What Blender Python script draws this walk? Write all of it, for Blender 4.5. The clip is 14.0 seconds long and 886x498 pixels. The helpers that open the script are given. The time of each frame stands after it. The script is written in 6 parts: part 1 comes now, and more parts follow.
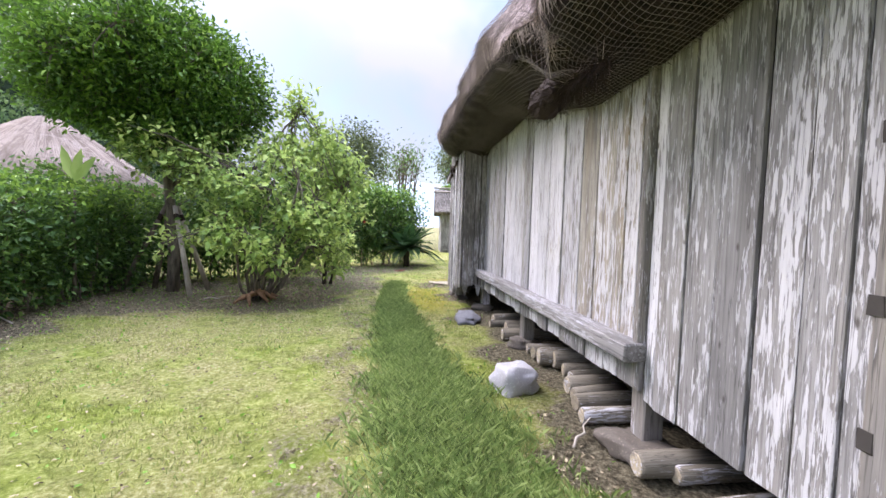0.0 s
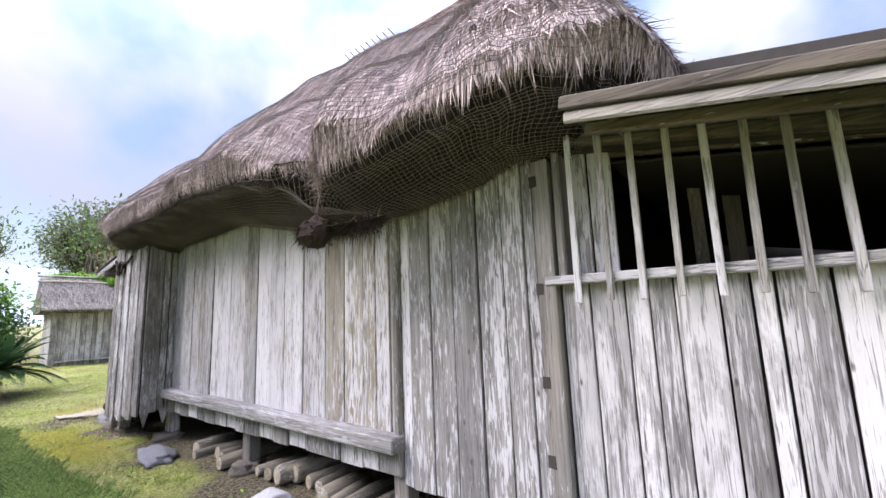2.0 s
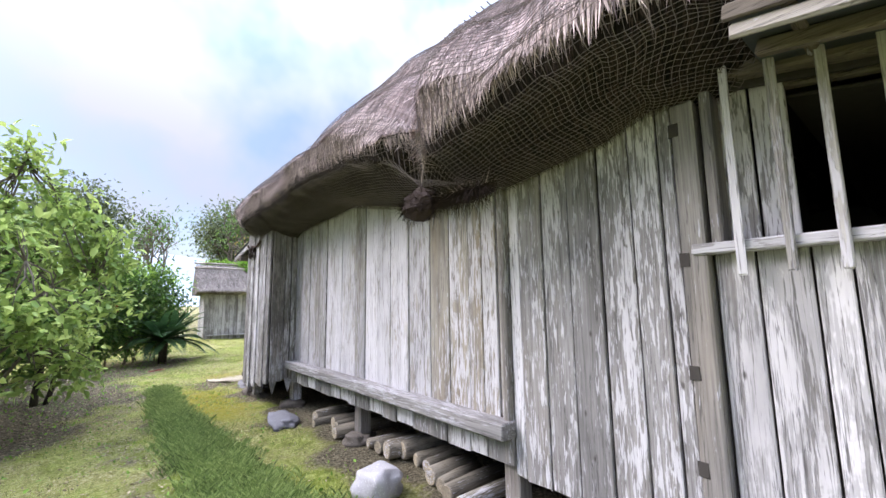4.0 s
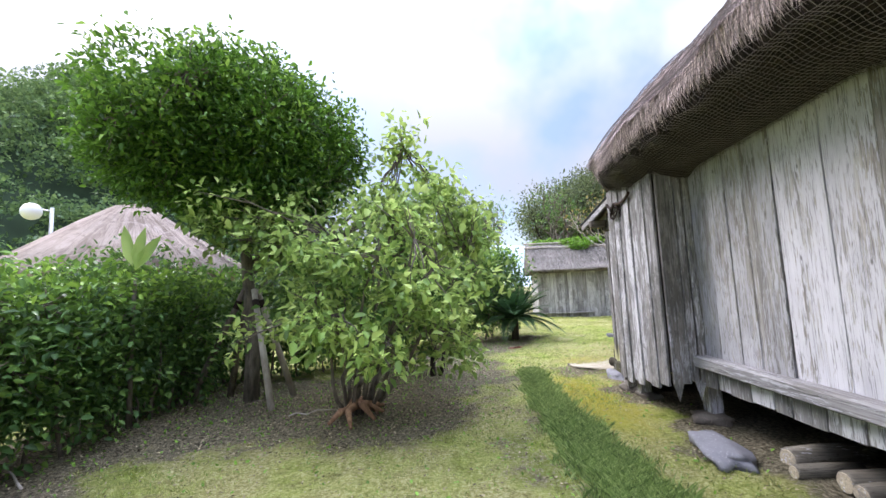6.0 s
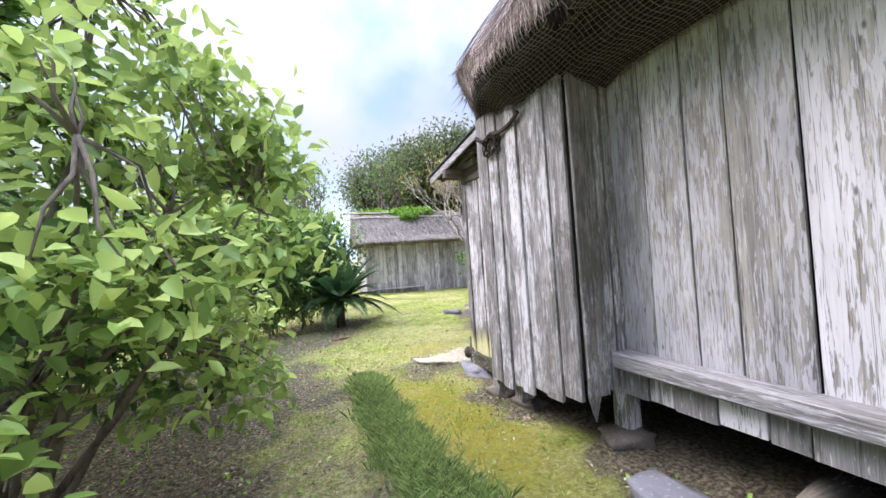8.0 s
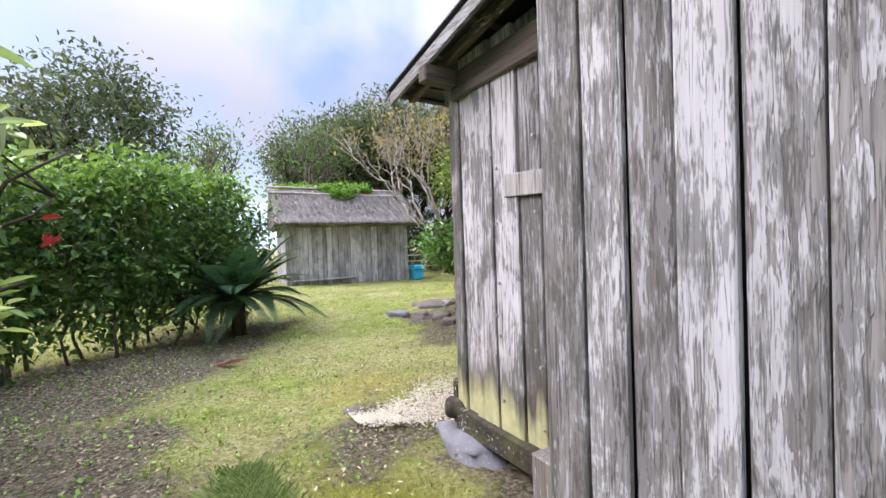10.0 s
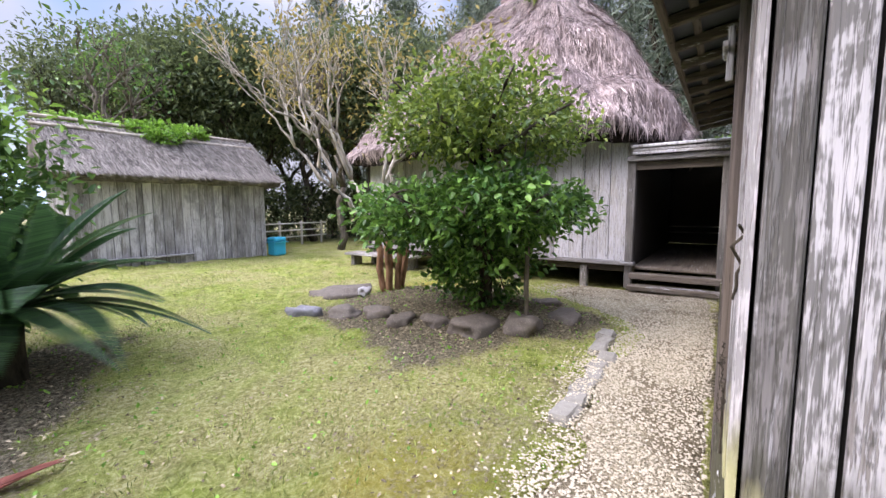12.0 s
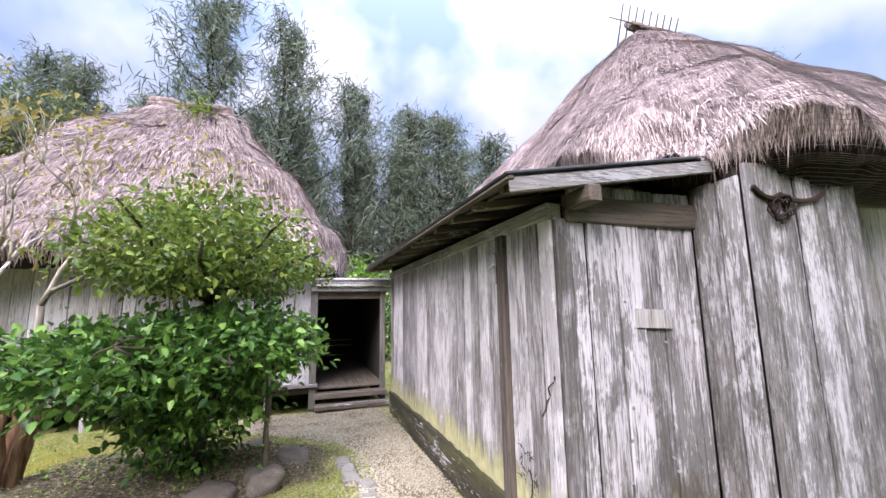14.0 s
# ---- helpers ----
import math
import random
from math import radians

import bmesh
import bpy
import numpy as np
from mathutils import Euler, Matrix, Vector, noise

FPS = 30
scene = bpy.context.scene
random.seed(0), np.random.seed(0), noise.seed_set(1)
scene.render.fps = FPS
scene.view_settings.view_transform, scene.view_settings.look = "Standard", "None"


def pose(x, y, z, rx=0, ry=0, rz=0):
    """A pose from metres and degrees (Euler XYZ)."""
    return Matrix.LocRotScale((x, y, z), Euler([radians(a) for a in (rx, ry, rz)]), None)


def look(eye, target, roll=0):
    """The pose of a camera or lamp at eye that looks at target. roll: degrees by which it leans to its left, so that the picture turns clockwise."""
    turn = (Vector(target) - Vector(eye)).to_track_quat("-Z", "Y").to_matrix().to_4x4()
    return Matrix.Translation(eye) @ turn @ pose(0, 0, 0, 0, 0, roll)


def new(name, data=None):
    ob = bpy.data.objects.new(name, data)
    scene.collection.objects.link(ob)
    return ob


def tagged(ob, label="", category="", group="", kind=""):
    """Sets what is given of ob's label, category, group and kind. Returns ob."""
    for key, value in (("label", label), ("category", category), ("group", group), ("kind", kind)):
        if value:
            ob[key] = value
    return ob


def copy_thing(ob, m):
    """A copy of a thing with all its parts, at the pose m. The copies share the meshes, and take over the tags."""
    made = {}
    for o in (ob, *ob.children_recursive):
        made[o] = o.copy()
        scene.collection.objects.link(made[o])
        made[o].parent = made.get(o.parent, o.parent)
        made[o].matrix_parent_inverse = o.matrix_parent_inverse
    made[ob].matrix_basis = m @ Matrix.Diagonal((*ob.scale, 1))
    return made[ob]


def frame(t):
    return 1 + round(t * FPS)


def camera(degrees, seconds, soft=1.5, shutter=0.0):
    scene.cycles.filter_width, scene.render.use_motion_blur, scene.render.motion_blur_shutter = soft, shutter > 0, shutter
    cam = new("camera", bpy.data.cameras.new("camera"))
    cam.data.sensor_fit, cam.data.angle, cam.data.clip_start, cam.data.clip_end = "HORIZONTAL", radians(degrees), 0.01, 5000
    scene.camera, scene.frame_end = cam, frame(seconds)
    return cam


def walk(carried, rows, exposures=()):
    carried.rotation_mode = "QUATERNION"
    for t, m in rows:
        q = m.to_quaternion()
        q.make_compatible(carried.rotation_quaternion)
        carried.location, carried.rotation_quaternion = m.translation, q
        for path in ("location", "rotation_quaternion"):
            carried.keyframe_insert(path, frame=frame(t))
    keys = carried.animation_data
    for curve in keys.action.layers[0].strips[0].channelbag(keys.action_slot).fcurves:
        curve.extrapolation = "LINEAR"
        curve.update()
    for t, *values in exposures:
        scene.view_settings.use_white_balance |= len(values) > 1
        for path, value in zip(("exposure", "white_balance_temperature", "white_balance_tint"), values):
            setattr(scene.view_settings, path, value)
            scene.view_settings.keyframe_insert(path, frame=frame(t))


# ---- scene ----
cam = camera(94.9, 14.0)
PATH = [
    (0, (-0.024, 0.015, 1.484), (0.239, 1.995, 1.379), 1.8),
    (0.5, (-0.277, 0.271, 1.543), (0.411, 2.146, 1.431), 1.5),
    (1, (-0.497, 0.31, 1.637), (0.745, 1.876, 1.704), 1.3),
    (1.5, (-0.747, 0.135, 1.692), (0.728, 1.471, 1.896), -1.0),
    (2, (-0.909, 0.083, 1.751), (0.677, 1.266, 2.046), -2.2),
    (2.2, (-0.933, 0.065, 1.784), (0.693, 1.193, 2.074), -2.8),
    (4.3, (-0.766, 0.489, 1.599), (0.305, 2.159, 1.859), -1.0),
    (4.5, (-0.768, 0.695, 1.572), (0.147, 2.455, 1.833), -1.3),
    (5, (-0.818, 1.272, 1.567), (-0.27, 3.18, 1.81), -2.5),
    (5.5, (-0.888, 1.927, 1.578), (-0.684, 3.904, 1.803), -3.2),
    (6, (-1.06, 2.452, 1.605), (-1.124, 4.441, 1.806), -2.6),
    (6.5, (-1.081, 3.022, 1.623), (-1.361, 4.992, 1.818), -3.2),
    (7, (-1.132, 3.587, 1.609), (-1.198, 5.583, 1.706), -5.2),
    (7.5, (-0.991, 4.187, 1.628), (-0.568, 6.142, 1.678), -5.5),
    (8, (-0.775, 4.805, 1.574), (-0.013, 6.654, 1.605), -4.1),
    (8.2, (-0.673, 5.072, 1.569), (0.191, 6.876, 1.583), -4.7),
    (10.3, (-0.026, 7.738, 1.435), (1.061, 9.416, 1.369), -1.6),
    (10.5, (-0.047, 8.028, 1.402), (1.064, 9.686, 1.272), -1.0),
    (11, (-0.116, 8.741, 1.388), (1.054, 10.351, 1.19), -0.9),
    (11.5, (-0.131, 9.44, 1.431), (1.192, 10.925, 1.221), -1.7),
    (12, (-0.074, 10.029, 1.512), (1.566, 11.155, 1.312), -0.2),
    (12.5, (0.019, 10.561, 1.601), (1.896, 11.238, 1.458), 1.7),
    (13, (-0.064, 11.036, 1.715), (1.936, 11.048, 1.689), 0.6),
    (13.5, (-0.436, 11.308, 1.828), (1.521, 10.913, 1.944), -0.3),
    (14, (-0.761, 11.605, 1.915), (1.11, 10.964, 2.209), -1.1),
]
EXPOSURES = [(0.0, 1.30, 6550, 21), (2.0, 1.20, 6500, 20), (5.0, 1.26, 6450, 18), (6.5, 1.28, 6450, 17), (8.0, 1.45, 6500, 19), (10.5, 1.06, 6600, 20), (11.2, 1.02, 6600, 20), (12.0, 1.18, 6550, 22), (12.6, 1.38, 6550, 22), (14.0, 1.30, 6550, 22)]
walk(cam, [(t, look(eye, target, roll)) for t, eye, target, roll in PATH], EXPOSURES)

# ---- sky and sun: a bright overcast day with thin blue gaps ----
SUN_UP, SUN_TURN = radians(41), radians(309)
world = bpy.data.worlds.new("overcast_sky")
scene.world = world
world.use_nodes = True
wt = world.node_tree
wt.nodes.clear()
w_out = wt.nodes.new("ShaderNodeOutputWorld")
w_bg = wt.nodes.new("ShaderNodeBackground")
w_bg.inputs["Strength"].default_value = 0.12
w_sky = wt.nodes.new("ShaderNodeTexSky")
w_sky.sky_type = "NISHITA"
w_sky.sun_disc = False
w_sky.sun_elevation, w_sky.sun_rotation = SUN_UP, SUN_TURN
w_sky.dust_density = 0.8
w_tc = wt.nodes.new("ShaderNodeTexCoord")
w_noise = wt.nodes.new("ShaderNodeTexNoise")
w_noise.inputs["Scale"].default_value = 3.4
w_noise.inputs["Detail"].default_value = 4.0
w_ramp = wt.nodes.new("ShaderNodeValToRGB")
w_ramp.color_ramp.elements[0].position, w_ramp.color_ramp.elements[1].position = 0.36, 0.60
w_ramp.color_ramp.elements[0].color, w_ramp.color_ramp.elements[1].color = (0.12, 0.12, 0.12, 1), (1, 1, 1, 1)
w_mix = wt.nodes.new("ShaderNodeMix")
w_mix.data_type = "RGBA"
w_mix.inputs["B"].default_value = (3.65, 3.95, 4.6, 1)
wt.links.new(w_tc.outputs["Generated"], w_noise.inputs["Vector"])
wt.links.new(w_noise.outputs["Fac"], w_ramp.inputs["Fac"])
wt.links.new(w_ramp.outputs["Color"], w_mix.inputs["Factor"])
wt.links.new(w_sky.outputs["Color"], w_mix.inputs["A"])
# an overcast sky is brightest overhead
w_dir = wt.nodes.new("ShaderNodeSeparateXYZ")
w_sq = wt.nodes.new("ShaderNodeMath")
w_sq.operation = "POWER"
w_sq.inputs[1].default_value = 4.0
w_lift = wt.nodes.new("ShaderNodeMath")
w_lift.operation = "MULTIPLY_ADD"
w_lift.inputs[1].default_value, w_lift.inputs[2].default_value = 7.6, 0.68
w_scale = wt.nodes.new("ShaderNodeVectorMath")
w_scale.operation = "SCALE"
wt.links.new(w_tc.outputs["Generated"], w_dir.inputs[0])
wt.links.new(w_dir.outputs["Z"], w_sq.inputs[0])
wt.links.new(w_sq.outputs[0], w_lift.inputs[0])
wt.links.new(w_mix.outputs["Result"], w_scale.inputs[0])
wt.links.new(w_lift.outputs[0], w_scale.inputs["Scale"])
wt.links.new(w_scale.outputs["Vector"], w_bg.inputs["Color"])
wt.links.new(w_bg.outputs["Background"], w_out.inputs["Surface"])

sun_data = bpy.data.lights.new("sun", "SUN")
sun_data.energy, sun_data.angle, sun_data.color = 2.35, radians(40), (1.0, 0.98, 0.97)
sun = new("sun", sun_data)
sun.matrix_world = look((-8.2, 11.6, 9.1), (0, 5, 0))


# ---- materials ----
class Mat:
    """A small writer of node materials."""

    def __init__(self, name, rough=0.8, metal=0.0, spec=0.3):
        self.m = bpy.data.materials.new(name)
        self.m.use_nodes = True
        self.t = self.m.node_tree
        self.b = self.t.nodes["Principled BSDF"]
        self.b.inputs["Roughness"].default_value = rough
        self.b.inputs["Metallic"].default_value = metal
        self.b.inputs["Specular IOR Level"].default_value = spec

    def put(self, socket, value):
        if isinstance(value, bpy.types.NodeSocket):
            self.t.links.new(value, socket)
        else:
            socket.default_value = value

    def place(self):
        return self.t.nodes.new("ShaderNodeNewGeometry").outputs["Position"]

    def island(self):
        return self.t.nodes.new("ShaderNodeNewGeometry").outputs["Random Per Island"]

    def chance(self):
        return self.t.nodes.new("ShaderNodeObjectInfo").outputs["Random"]

    def uv(self):
        return self.t.nodes.new("ShaderNodeTexCoord").outputs["UV"]

    def attr(self, name):
        n = self.t.nodes.new("ShaderNodeAttribute")
        n.attribute_name = name
        return n.outputs["Fac"]

    def math(self, op, a, b=0.0, clamp=False):
        n = self.t.nodes.new("ShaderNodeMath")
        n.operation, n.use_clamp = op, clamp
        self.put(n.inputs[0], a)
        self.put(n.inputs[1], b)
        return n.outputs[0]

    def scaled(self, vec, scale, shift=None):
        n = self.t.nodes.new("ShaderNodeVectorMath")
        n.operation = "MULTIPLY"
        self.put(n.inputs[0], vec)
        n.inputs[1].default_value = scale
        if shift is None:
            return n.outputs[0]
        c = self.t.nodes.new("ShaderNodeCombineXYZ")
        for k in range(3):
            self.put(c.inputs[k], self.math("MULTIPLY", shift, 37.0 + 11.0 * k))
        a = self.t.nodes.new("ShaderNodeVectorMath")
        a.operation = "ADD"
        self.put(a.inputs[0], n.outputs[0])
        self.put(a.inputs[1], c.outputs[0])
        return a.outputs[0]

    def noise(self, vec, scale=1.0, detail=3.0, rough=0.55, warp=0.0):
        n = self.t.nodes.new("ShaderNodeTexNoise")
        self.put(n.inputs["Vector"], vec)
        n.inputs["Scale"].default_value = scale
        n.inputs["Detail"].default_value = detail
        n.inputs["Roughness"].default_value = rough
        n.inputs["Distortion"].default_value = warp
        return n.outputs["Fac"]

    def cells(self, vec, scale=1.0):
        n = self.t.nodes.new("ShaderNodeTexVoronoi")
        self.put(n.inputs["Vector"], vec)
        n.inputs["Scale"].default_value = scale
        return n.outputs["Distance"]

    def ramp(self, fac, *stops):
        n = self.t.nodes.new("ShaderNodeValToRGB")
        r = n.color_ramp
        while len(r.elements) < len(stops):
            r.elements.new(0.5)
        for e, (at, col) in zip(r.elements, stops):
            e.position = at
            e.color = (*col, 1) if isinstance(col, tuple) else (col, col, col, 1)
        self.put(n.inputs["Fac"], fac)
        return n.outputs["Color"]

    def mix(self, fac, a, b, kind="MIX"):
        n = self.t.nodes.new("ShaderNodeMix")
        n.data_type, n.blend_type = "RGBA", kind
        self.put(n.inputs["Factor"], fac)
        for key, v in (("A", a), ("B", b)):
            self.put(n.inputs[key], (*v, 1) if isinstance(v, tuple) else v)
        return n.outputs["Result"]

    def done(self, colour, height=None, strength=0.3, depth=0.01, rough=None):
        self.put(self.b.inputs["Base Color"], (*colour, 1) if isinstance(colour, tuple) else colour)
        if rough is not None:
            self.put(self.b.inputs["Roughness"], rough)
        if height is not None:
            n = self.t.nodes.new("ShaderNodeBump")
            n.inputs["Strength"].default_value = strength
            n.inputs["Distance"].default_value = depth
            self.put(n.inputs["Height"], height)
            self.t.links.new(n.outputs["Normal"], self.b.inputs["Normal"])
        return self.m


def along(axis, across, length):
    return tuple(length if k == axis else across for k in "xyz")


def weathered_wood(name, axis="z", dark=(0.12, 0.113, 0.108), mid=(0.31, 0.30, 0.295), paint=0.5, paint_col=(0.56, 0.55, 0.575),
                   warm=(0.22, 0.17, 0.11), warmth=0.22, algae=0.0, brown=0.35, long=1.0, mould=0.0):
    m = Mat(name, rough=0.85, spec=0.2)
    p, rnd = m.place(), m.chance()
    grain = m.noise(m.scaled(p, along(axis, 75, 2.2), rnd), 1, 4, 0.6)
    streak = m.noise(m.scaled(p, along(axis, 11, 0.7), rnd), 1, 3, 0.5, 0.6)
    col = m.ramp(grain, (0.16, dark), (0.46, mid), (0.8, tuple(min(1, c * 1.45) for c in mid)))
    col = m.mix(m.math("MULTIPLY", m.ramp(m.noise(m.scaled(p, along(axis, 5, 0.6), rnd), 1, 2), (0.45, 0.0), (0.7, 1.0)), warmth), col, warm)
    col = m.mix(m.math("MULTIPLY", m.ramp(streak, (0.5, 0.0), (0.68, 1.0)), 0.6), col, dark)
    # flaking pale paint in upright slivers, thick on some boards and thin on others
    fine = m.noise(m.scaled(p, along(axis, 95, 11.0 * long), rnd), 1, 3, 0.6, 0.3)
    coarse = m.noise(m.scaled(p, along(axis, 38, 5.0 * long), rnd), 1, 3, 0.6, 0.3)
    flake = m.math("ADD", m.math("MULTIPLY", fine, 0.44), m.math("MULTIPLY", coarse, 0.60))
    cover = m.noise(m.scaled(p, along(axis, 3.2, 0.75), rnd), 1, 2)
    level = m.math("ADD", flake, m.math("ADD", m.math("MULTIPLY", cover, 0.42), m.math("MULTIPLY", rnd, 0.12)))
    mask = m.ramp(m.math("ADD", level, paint * 0.34 - 0.475), (0.495, 0.0), (0.535, 0.92))
    pale = m.mix(m.noise(m.scaled(p, along(axis, 20, 2), rnd), 1, 3), tuple(c * 0.72 for c in paint_col), paint_col)
    col = m.mix(mask, col, pale)
    # knots and the dark runs below them
    knot = m.ramp(m.cells(m.scaled(p, along(axis, 6.0, 2.6), rnd), 1), (0.03, 1.0), (0.075, 0.0))
    col = m.mix(m.math("MULTIPLY", knot, 0.75), col, (0.05, 0.042, 0.035))
    # long drying cracks
    split = m.math("ABSOLUTE", m.math("SUBTRACT", m.noise(m.scaled(p, along(axis, 26, 0.8), rnd), 1, 3, 0.6, 0.2), 0.5))
    col = m.mix(m.math("MULTIPLY", m.ramp(split, (0.005, 1.0), (0.014, 0.0)), 0.6), col, tuple(c * 0.45 for c in dark))
    # grey mottling between boards
    tone = m.ramp(m.math("ADD", m.math("MULTIPLY", rnd, 0.55), m.math("MULTIPLY", m.noise(m.scaled(p, along(axis, 5, 1.6), rnd), 1, 4, 0.6), 0.75)), (0.25, 0.56), (0.6, 0.97), (0.95, 1.2))
    col = m.mix(1.0, col, tone, "MULTIPLY")
    if mould:
        # sooty mould in ragged blotches
        blot = m.noise(m.scaled(p, along(axis, 3.2, 1.4)), 1, 5, 0.72, 0.5)
        blot = m.math("ADD", blot, m.math("MULTIPLY", m.math("SUBTRACT", fine, 0.5), 0.5))
        col = m.mix(m.math("MULTIPLY", m.ramp(blot, (0.49, 0.0), (0.56, 1.0)), mould), col, m.mix(grain, (0.028, 0.028, 0.024), (0.12, 0.115, 0.10)))
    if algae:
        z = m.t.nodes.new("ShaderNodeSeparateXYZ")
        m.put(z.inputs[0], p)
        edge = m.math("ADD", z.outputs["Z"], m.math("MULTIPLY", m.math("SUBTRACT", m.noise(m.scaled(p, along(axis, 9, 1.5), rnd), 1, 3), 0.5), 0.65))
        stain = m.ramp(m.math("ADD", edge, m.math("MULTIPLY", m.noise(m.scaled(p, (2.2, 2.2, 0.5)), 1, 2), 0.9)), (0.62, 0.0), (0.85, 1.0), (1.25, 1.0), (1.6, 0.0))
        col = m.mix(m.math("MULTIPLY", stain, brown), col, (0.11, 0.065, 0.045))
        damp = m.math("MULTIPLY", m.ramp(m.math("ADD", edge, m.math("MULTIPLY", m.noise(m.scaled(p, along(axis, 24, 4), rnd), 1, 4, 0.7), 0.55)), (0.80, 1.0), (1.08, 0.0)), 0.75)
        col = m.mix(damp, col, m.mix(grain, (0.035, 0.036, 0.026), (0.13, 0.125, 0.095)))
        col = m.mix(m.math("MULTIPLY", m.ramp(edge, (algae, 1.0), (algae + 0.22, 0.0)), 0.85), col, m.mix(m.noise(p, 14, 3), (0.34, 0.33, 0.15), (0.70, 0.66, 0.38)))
    height = m.math("ADD", m.math("MULTIPLY", grain, 0.7), m.math("MULTIPLY", mask, 0.5))
    return m.done(col, height, 0.8, 0.008)


def stone_mat(name, a, b, scale=9.0, rough=0.8):
    m = Mat(name, rough=rough, spec=0.35)
    p, rnd = m.place(), m.chance()
    v = m.scaled(p, (1, 1, 1), rnd)
    n1, n2 = m.noise(v, scale, 5, 0.65), m.noise(v, scale * 6, 3)
    col = m.mix(n1, a, b)
    col = m.mix(m.ramp(n2, (0.58, 0.0), (0.75, 0.7)), col, tuple(min(1, c * 1.6) for c in b))
    return m.done(col, m.math("ADD", n1, m.math("MULTIPLY", n2, 0.4)), 0.6, 0.015)


def thatch_mat(name, dark, mid, light):
    m = Mat(name, rough=0.92, spec=0.12)
    uv, p = m.uv(), m.place()
    fine = m.noise(m.scaled(uv, (95, 3.2, 1)), 1, 4, 0.65, 0.4)
    tuft = m.noise(m.scaled(uv, (9, 1.6, 1)), 1, 4, 0.6, 0.8)
    patch = m.noise(p, 0.9, 3)
    col = m.ramp(fine, (0.28, dark), (0.5, mid), (0.75, light))
    col = m.mix(m.math("MULTIPLY", m.ramp(tuft, (0.46, 0.0), (0.58, 1.0)), 0.75), col, dark)
    col = m.mix(m.math("MULTIPLY", m.ramp(patch, (0.45, 0.0), (0.62, 1.0)), 0.5), col, mid)
    worn = m.noise(p, 2.6, 5, 0.7, 1.0)
    col = m.mix(m.math("MULTIPLY", m.ramp(worn, (0.52, 0.0), (0.64, 1.0)), 0.55), col, light)
    col = m.mix(m.math("MULTIPLY", m.ramp(worn, (0.34, 1.0), (0.44, 0.0)), 0.7), col, dark)
    return m.done(col, m.math("ADD", m.math("MULTIPLY", tuft, 1.4), fine), 1.0, 0.03)


def straw_mat(name, dark, light):
    m = Mat(name, rough=0.85, spec=0.15)
    return m.done(m.ramp(m.island(), (0.0, dark), (0.6, tuple((a + b) / 2 for a, b in zip(dark, light))), (1.0, light)))


def leaf_mat(name, deep, mid, bright, gloss=0.42, glow=0.3):
    m = Mat(name, rough=gloss, spec=0.28)
    r, p = m.island(), m.place()
    f = m.math("ADD", m.math("MULTIPLY", r, 0.65), m.math("MULTIPLY", m.noise(p, 1.6, 3), 0.45))
    col = m.ramp(f, (0.2, deep), (0.55, mid), (0.92, bright))
    m.done(col)
    t = m.t
    tr = t.nodes.new("ShaderNodeBsdfTranslucent")
    ms = t.nodes.new("ShaderNodeMixShader")
    ms.inputs[0].default_value = glow
    out = t.nodes["Material Output"]
    m.put(tr.inputs["Color"], m.mix(0.5, col, bright))
    t.links.new(m.b.outputs[0], ms.inputs[1])
    t.links.new(tr.outputs[0], ms.inputs[2])
    t.links.new(ms.outputs[0], out.inputs["Surface"])
    return m.m


def bark_mat(name, dark, light, scale=14):
    m = Mat(name, rough=0.9, spec=0.15)
    p = m.place()
    n = m.noise(m.scaled(p, (scale, scale, scale * 0.25)), 1, 4, 0.65)
    return m.done(m.ramp(n, (0.3, dark), (0.7, light)), n, 0.7, 0.012)


def plain_mat(name, col, rough=0.6, vary=0.25, metal=0.0, scale=20):
    m = Mat(name, rough=rough, metal=metal)
    n = m.noise(m.place(), scale, 4)
    return m.done(m.mix(n, tuple(c * (1 - vary) for c in col), tuple(min(1, c * (1 + vary)) for c in col)), n, 0.15, 0.004)


WOOD = weathered_wood("grey_weathered_board", paint=0.56, mid=(0.255, 0.247, 0.245), paint_col=(0.62, 0.61, 0.635))
WOOD_WARM = weathered_wood("brownish_weathered_board", paint=0.46, mid=(0.29, 0.27, 0.235), warmth=0.6)
WOOD_DOOR = weathered_wood("pale_weathered_board", paint=0.76, mid=(0.36, 0.345, 0.32), warmth=0.4)
WOOD_PEEL = weathered_wood("peeling_white_board", paint=0.74, paint_col=(0.62, 0.605, 0.62), mid=(0.27, 0.262, 0.266), long=0.45, mould=0.35)
WOOD_BAY = weathered_wood("silver_weathered_board", paint=0.58, mid=(0.25, 0.238, 0.235), dark=(0.08, 0.075, 0.072), paint_col=(0.55, 0.54, 0.56), warmth=0.25, mould=0.62)
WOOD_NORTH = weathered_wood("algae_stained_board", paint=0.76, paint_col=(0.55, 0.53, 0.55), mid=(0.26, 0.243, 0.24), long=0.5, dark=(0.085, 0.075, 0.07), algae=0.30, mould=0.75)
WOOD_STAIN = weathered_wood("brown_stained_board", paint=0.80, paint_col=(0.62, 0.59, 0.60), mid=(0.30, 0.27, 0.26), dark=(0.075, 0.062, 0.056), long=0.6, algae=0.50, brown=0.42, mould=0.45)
WOOD_SHED = weathered_wood("shed_grey_board", paint=0.66, mid=(0.36, 0.345, 0.35), paint_col=(0.60, 0.585, 0.60), long=0.5, mould=0.4)
WOOD_WHITE = weathered_wood("bleached_board", paint=0.6, mid=(0.40, 0.385, 0.365))
BEAM_Y = weathered_wood("grey_beam_lengthwise", axis="y", paint=0.55, mid=(0.30, 0.29, 0.29))
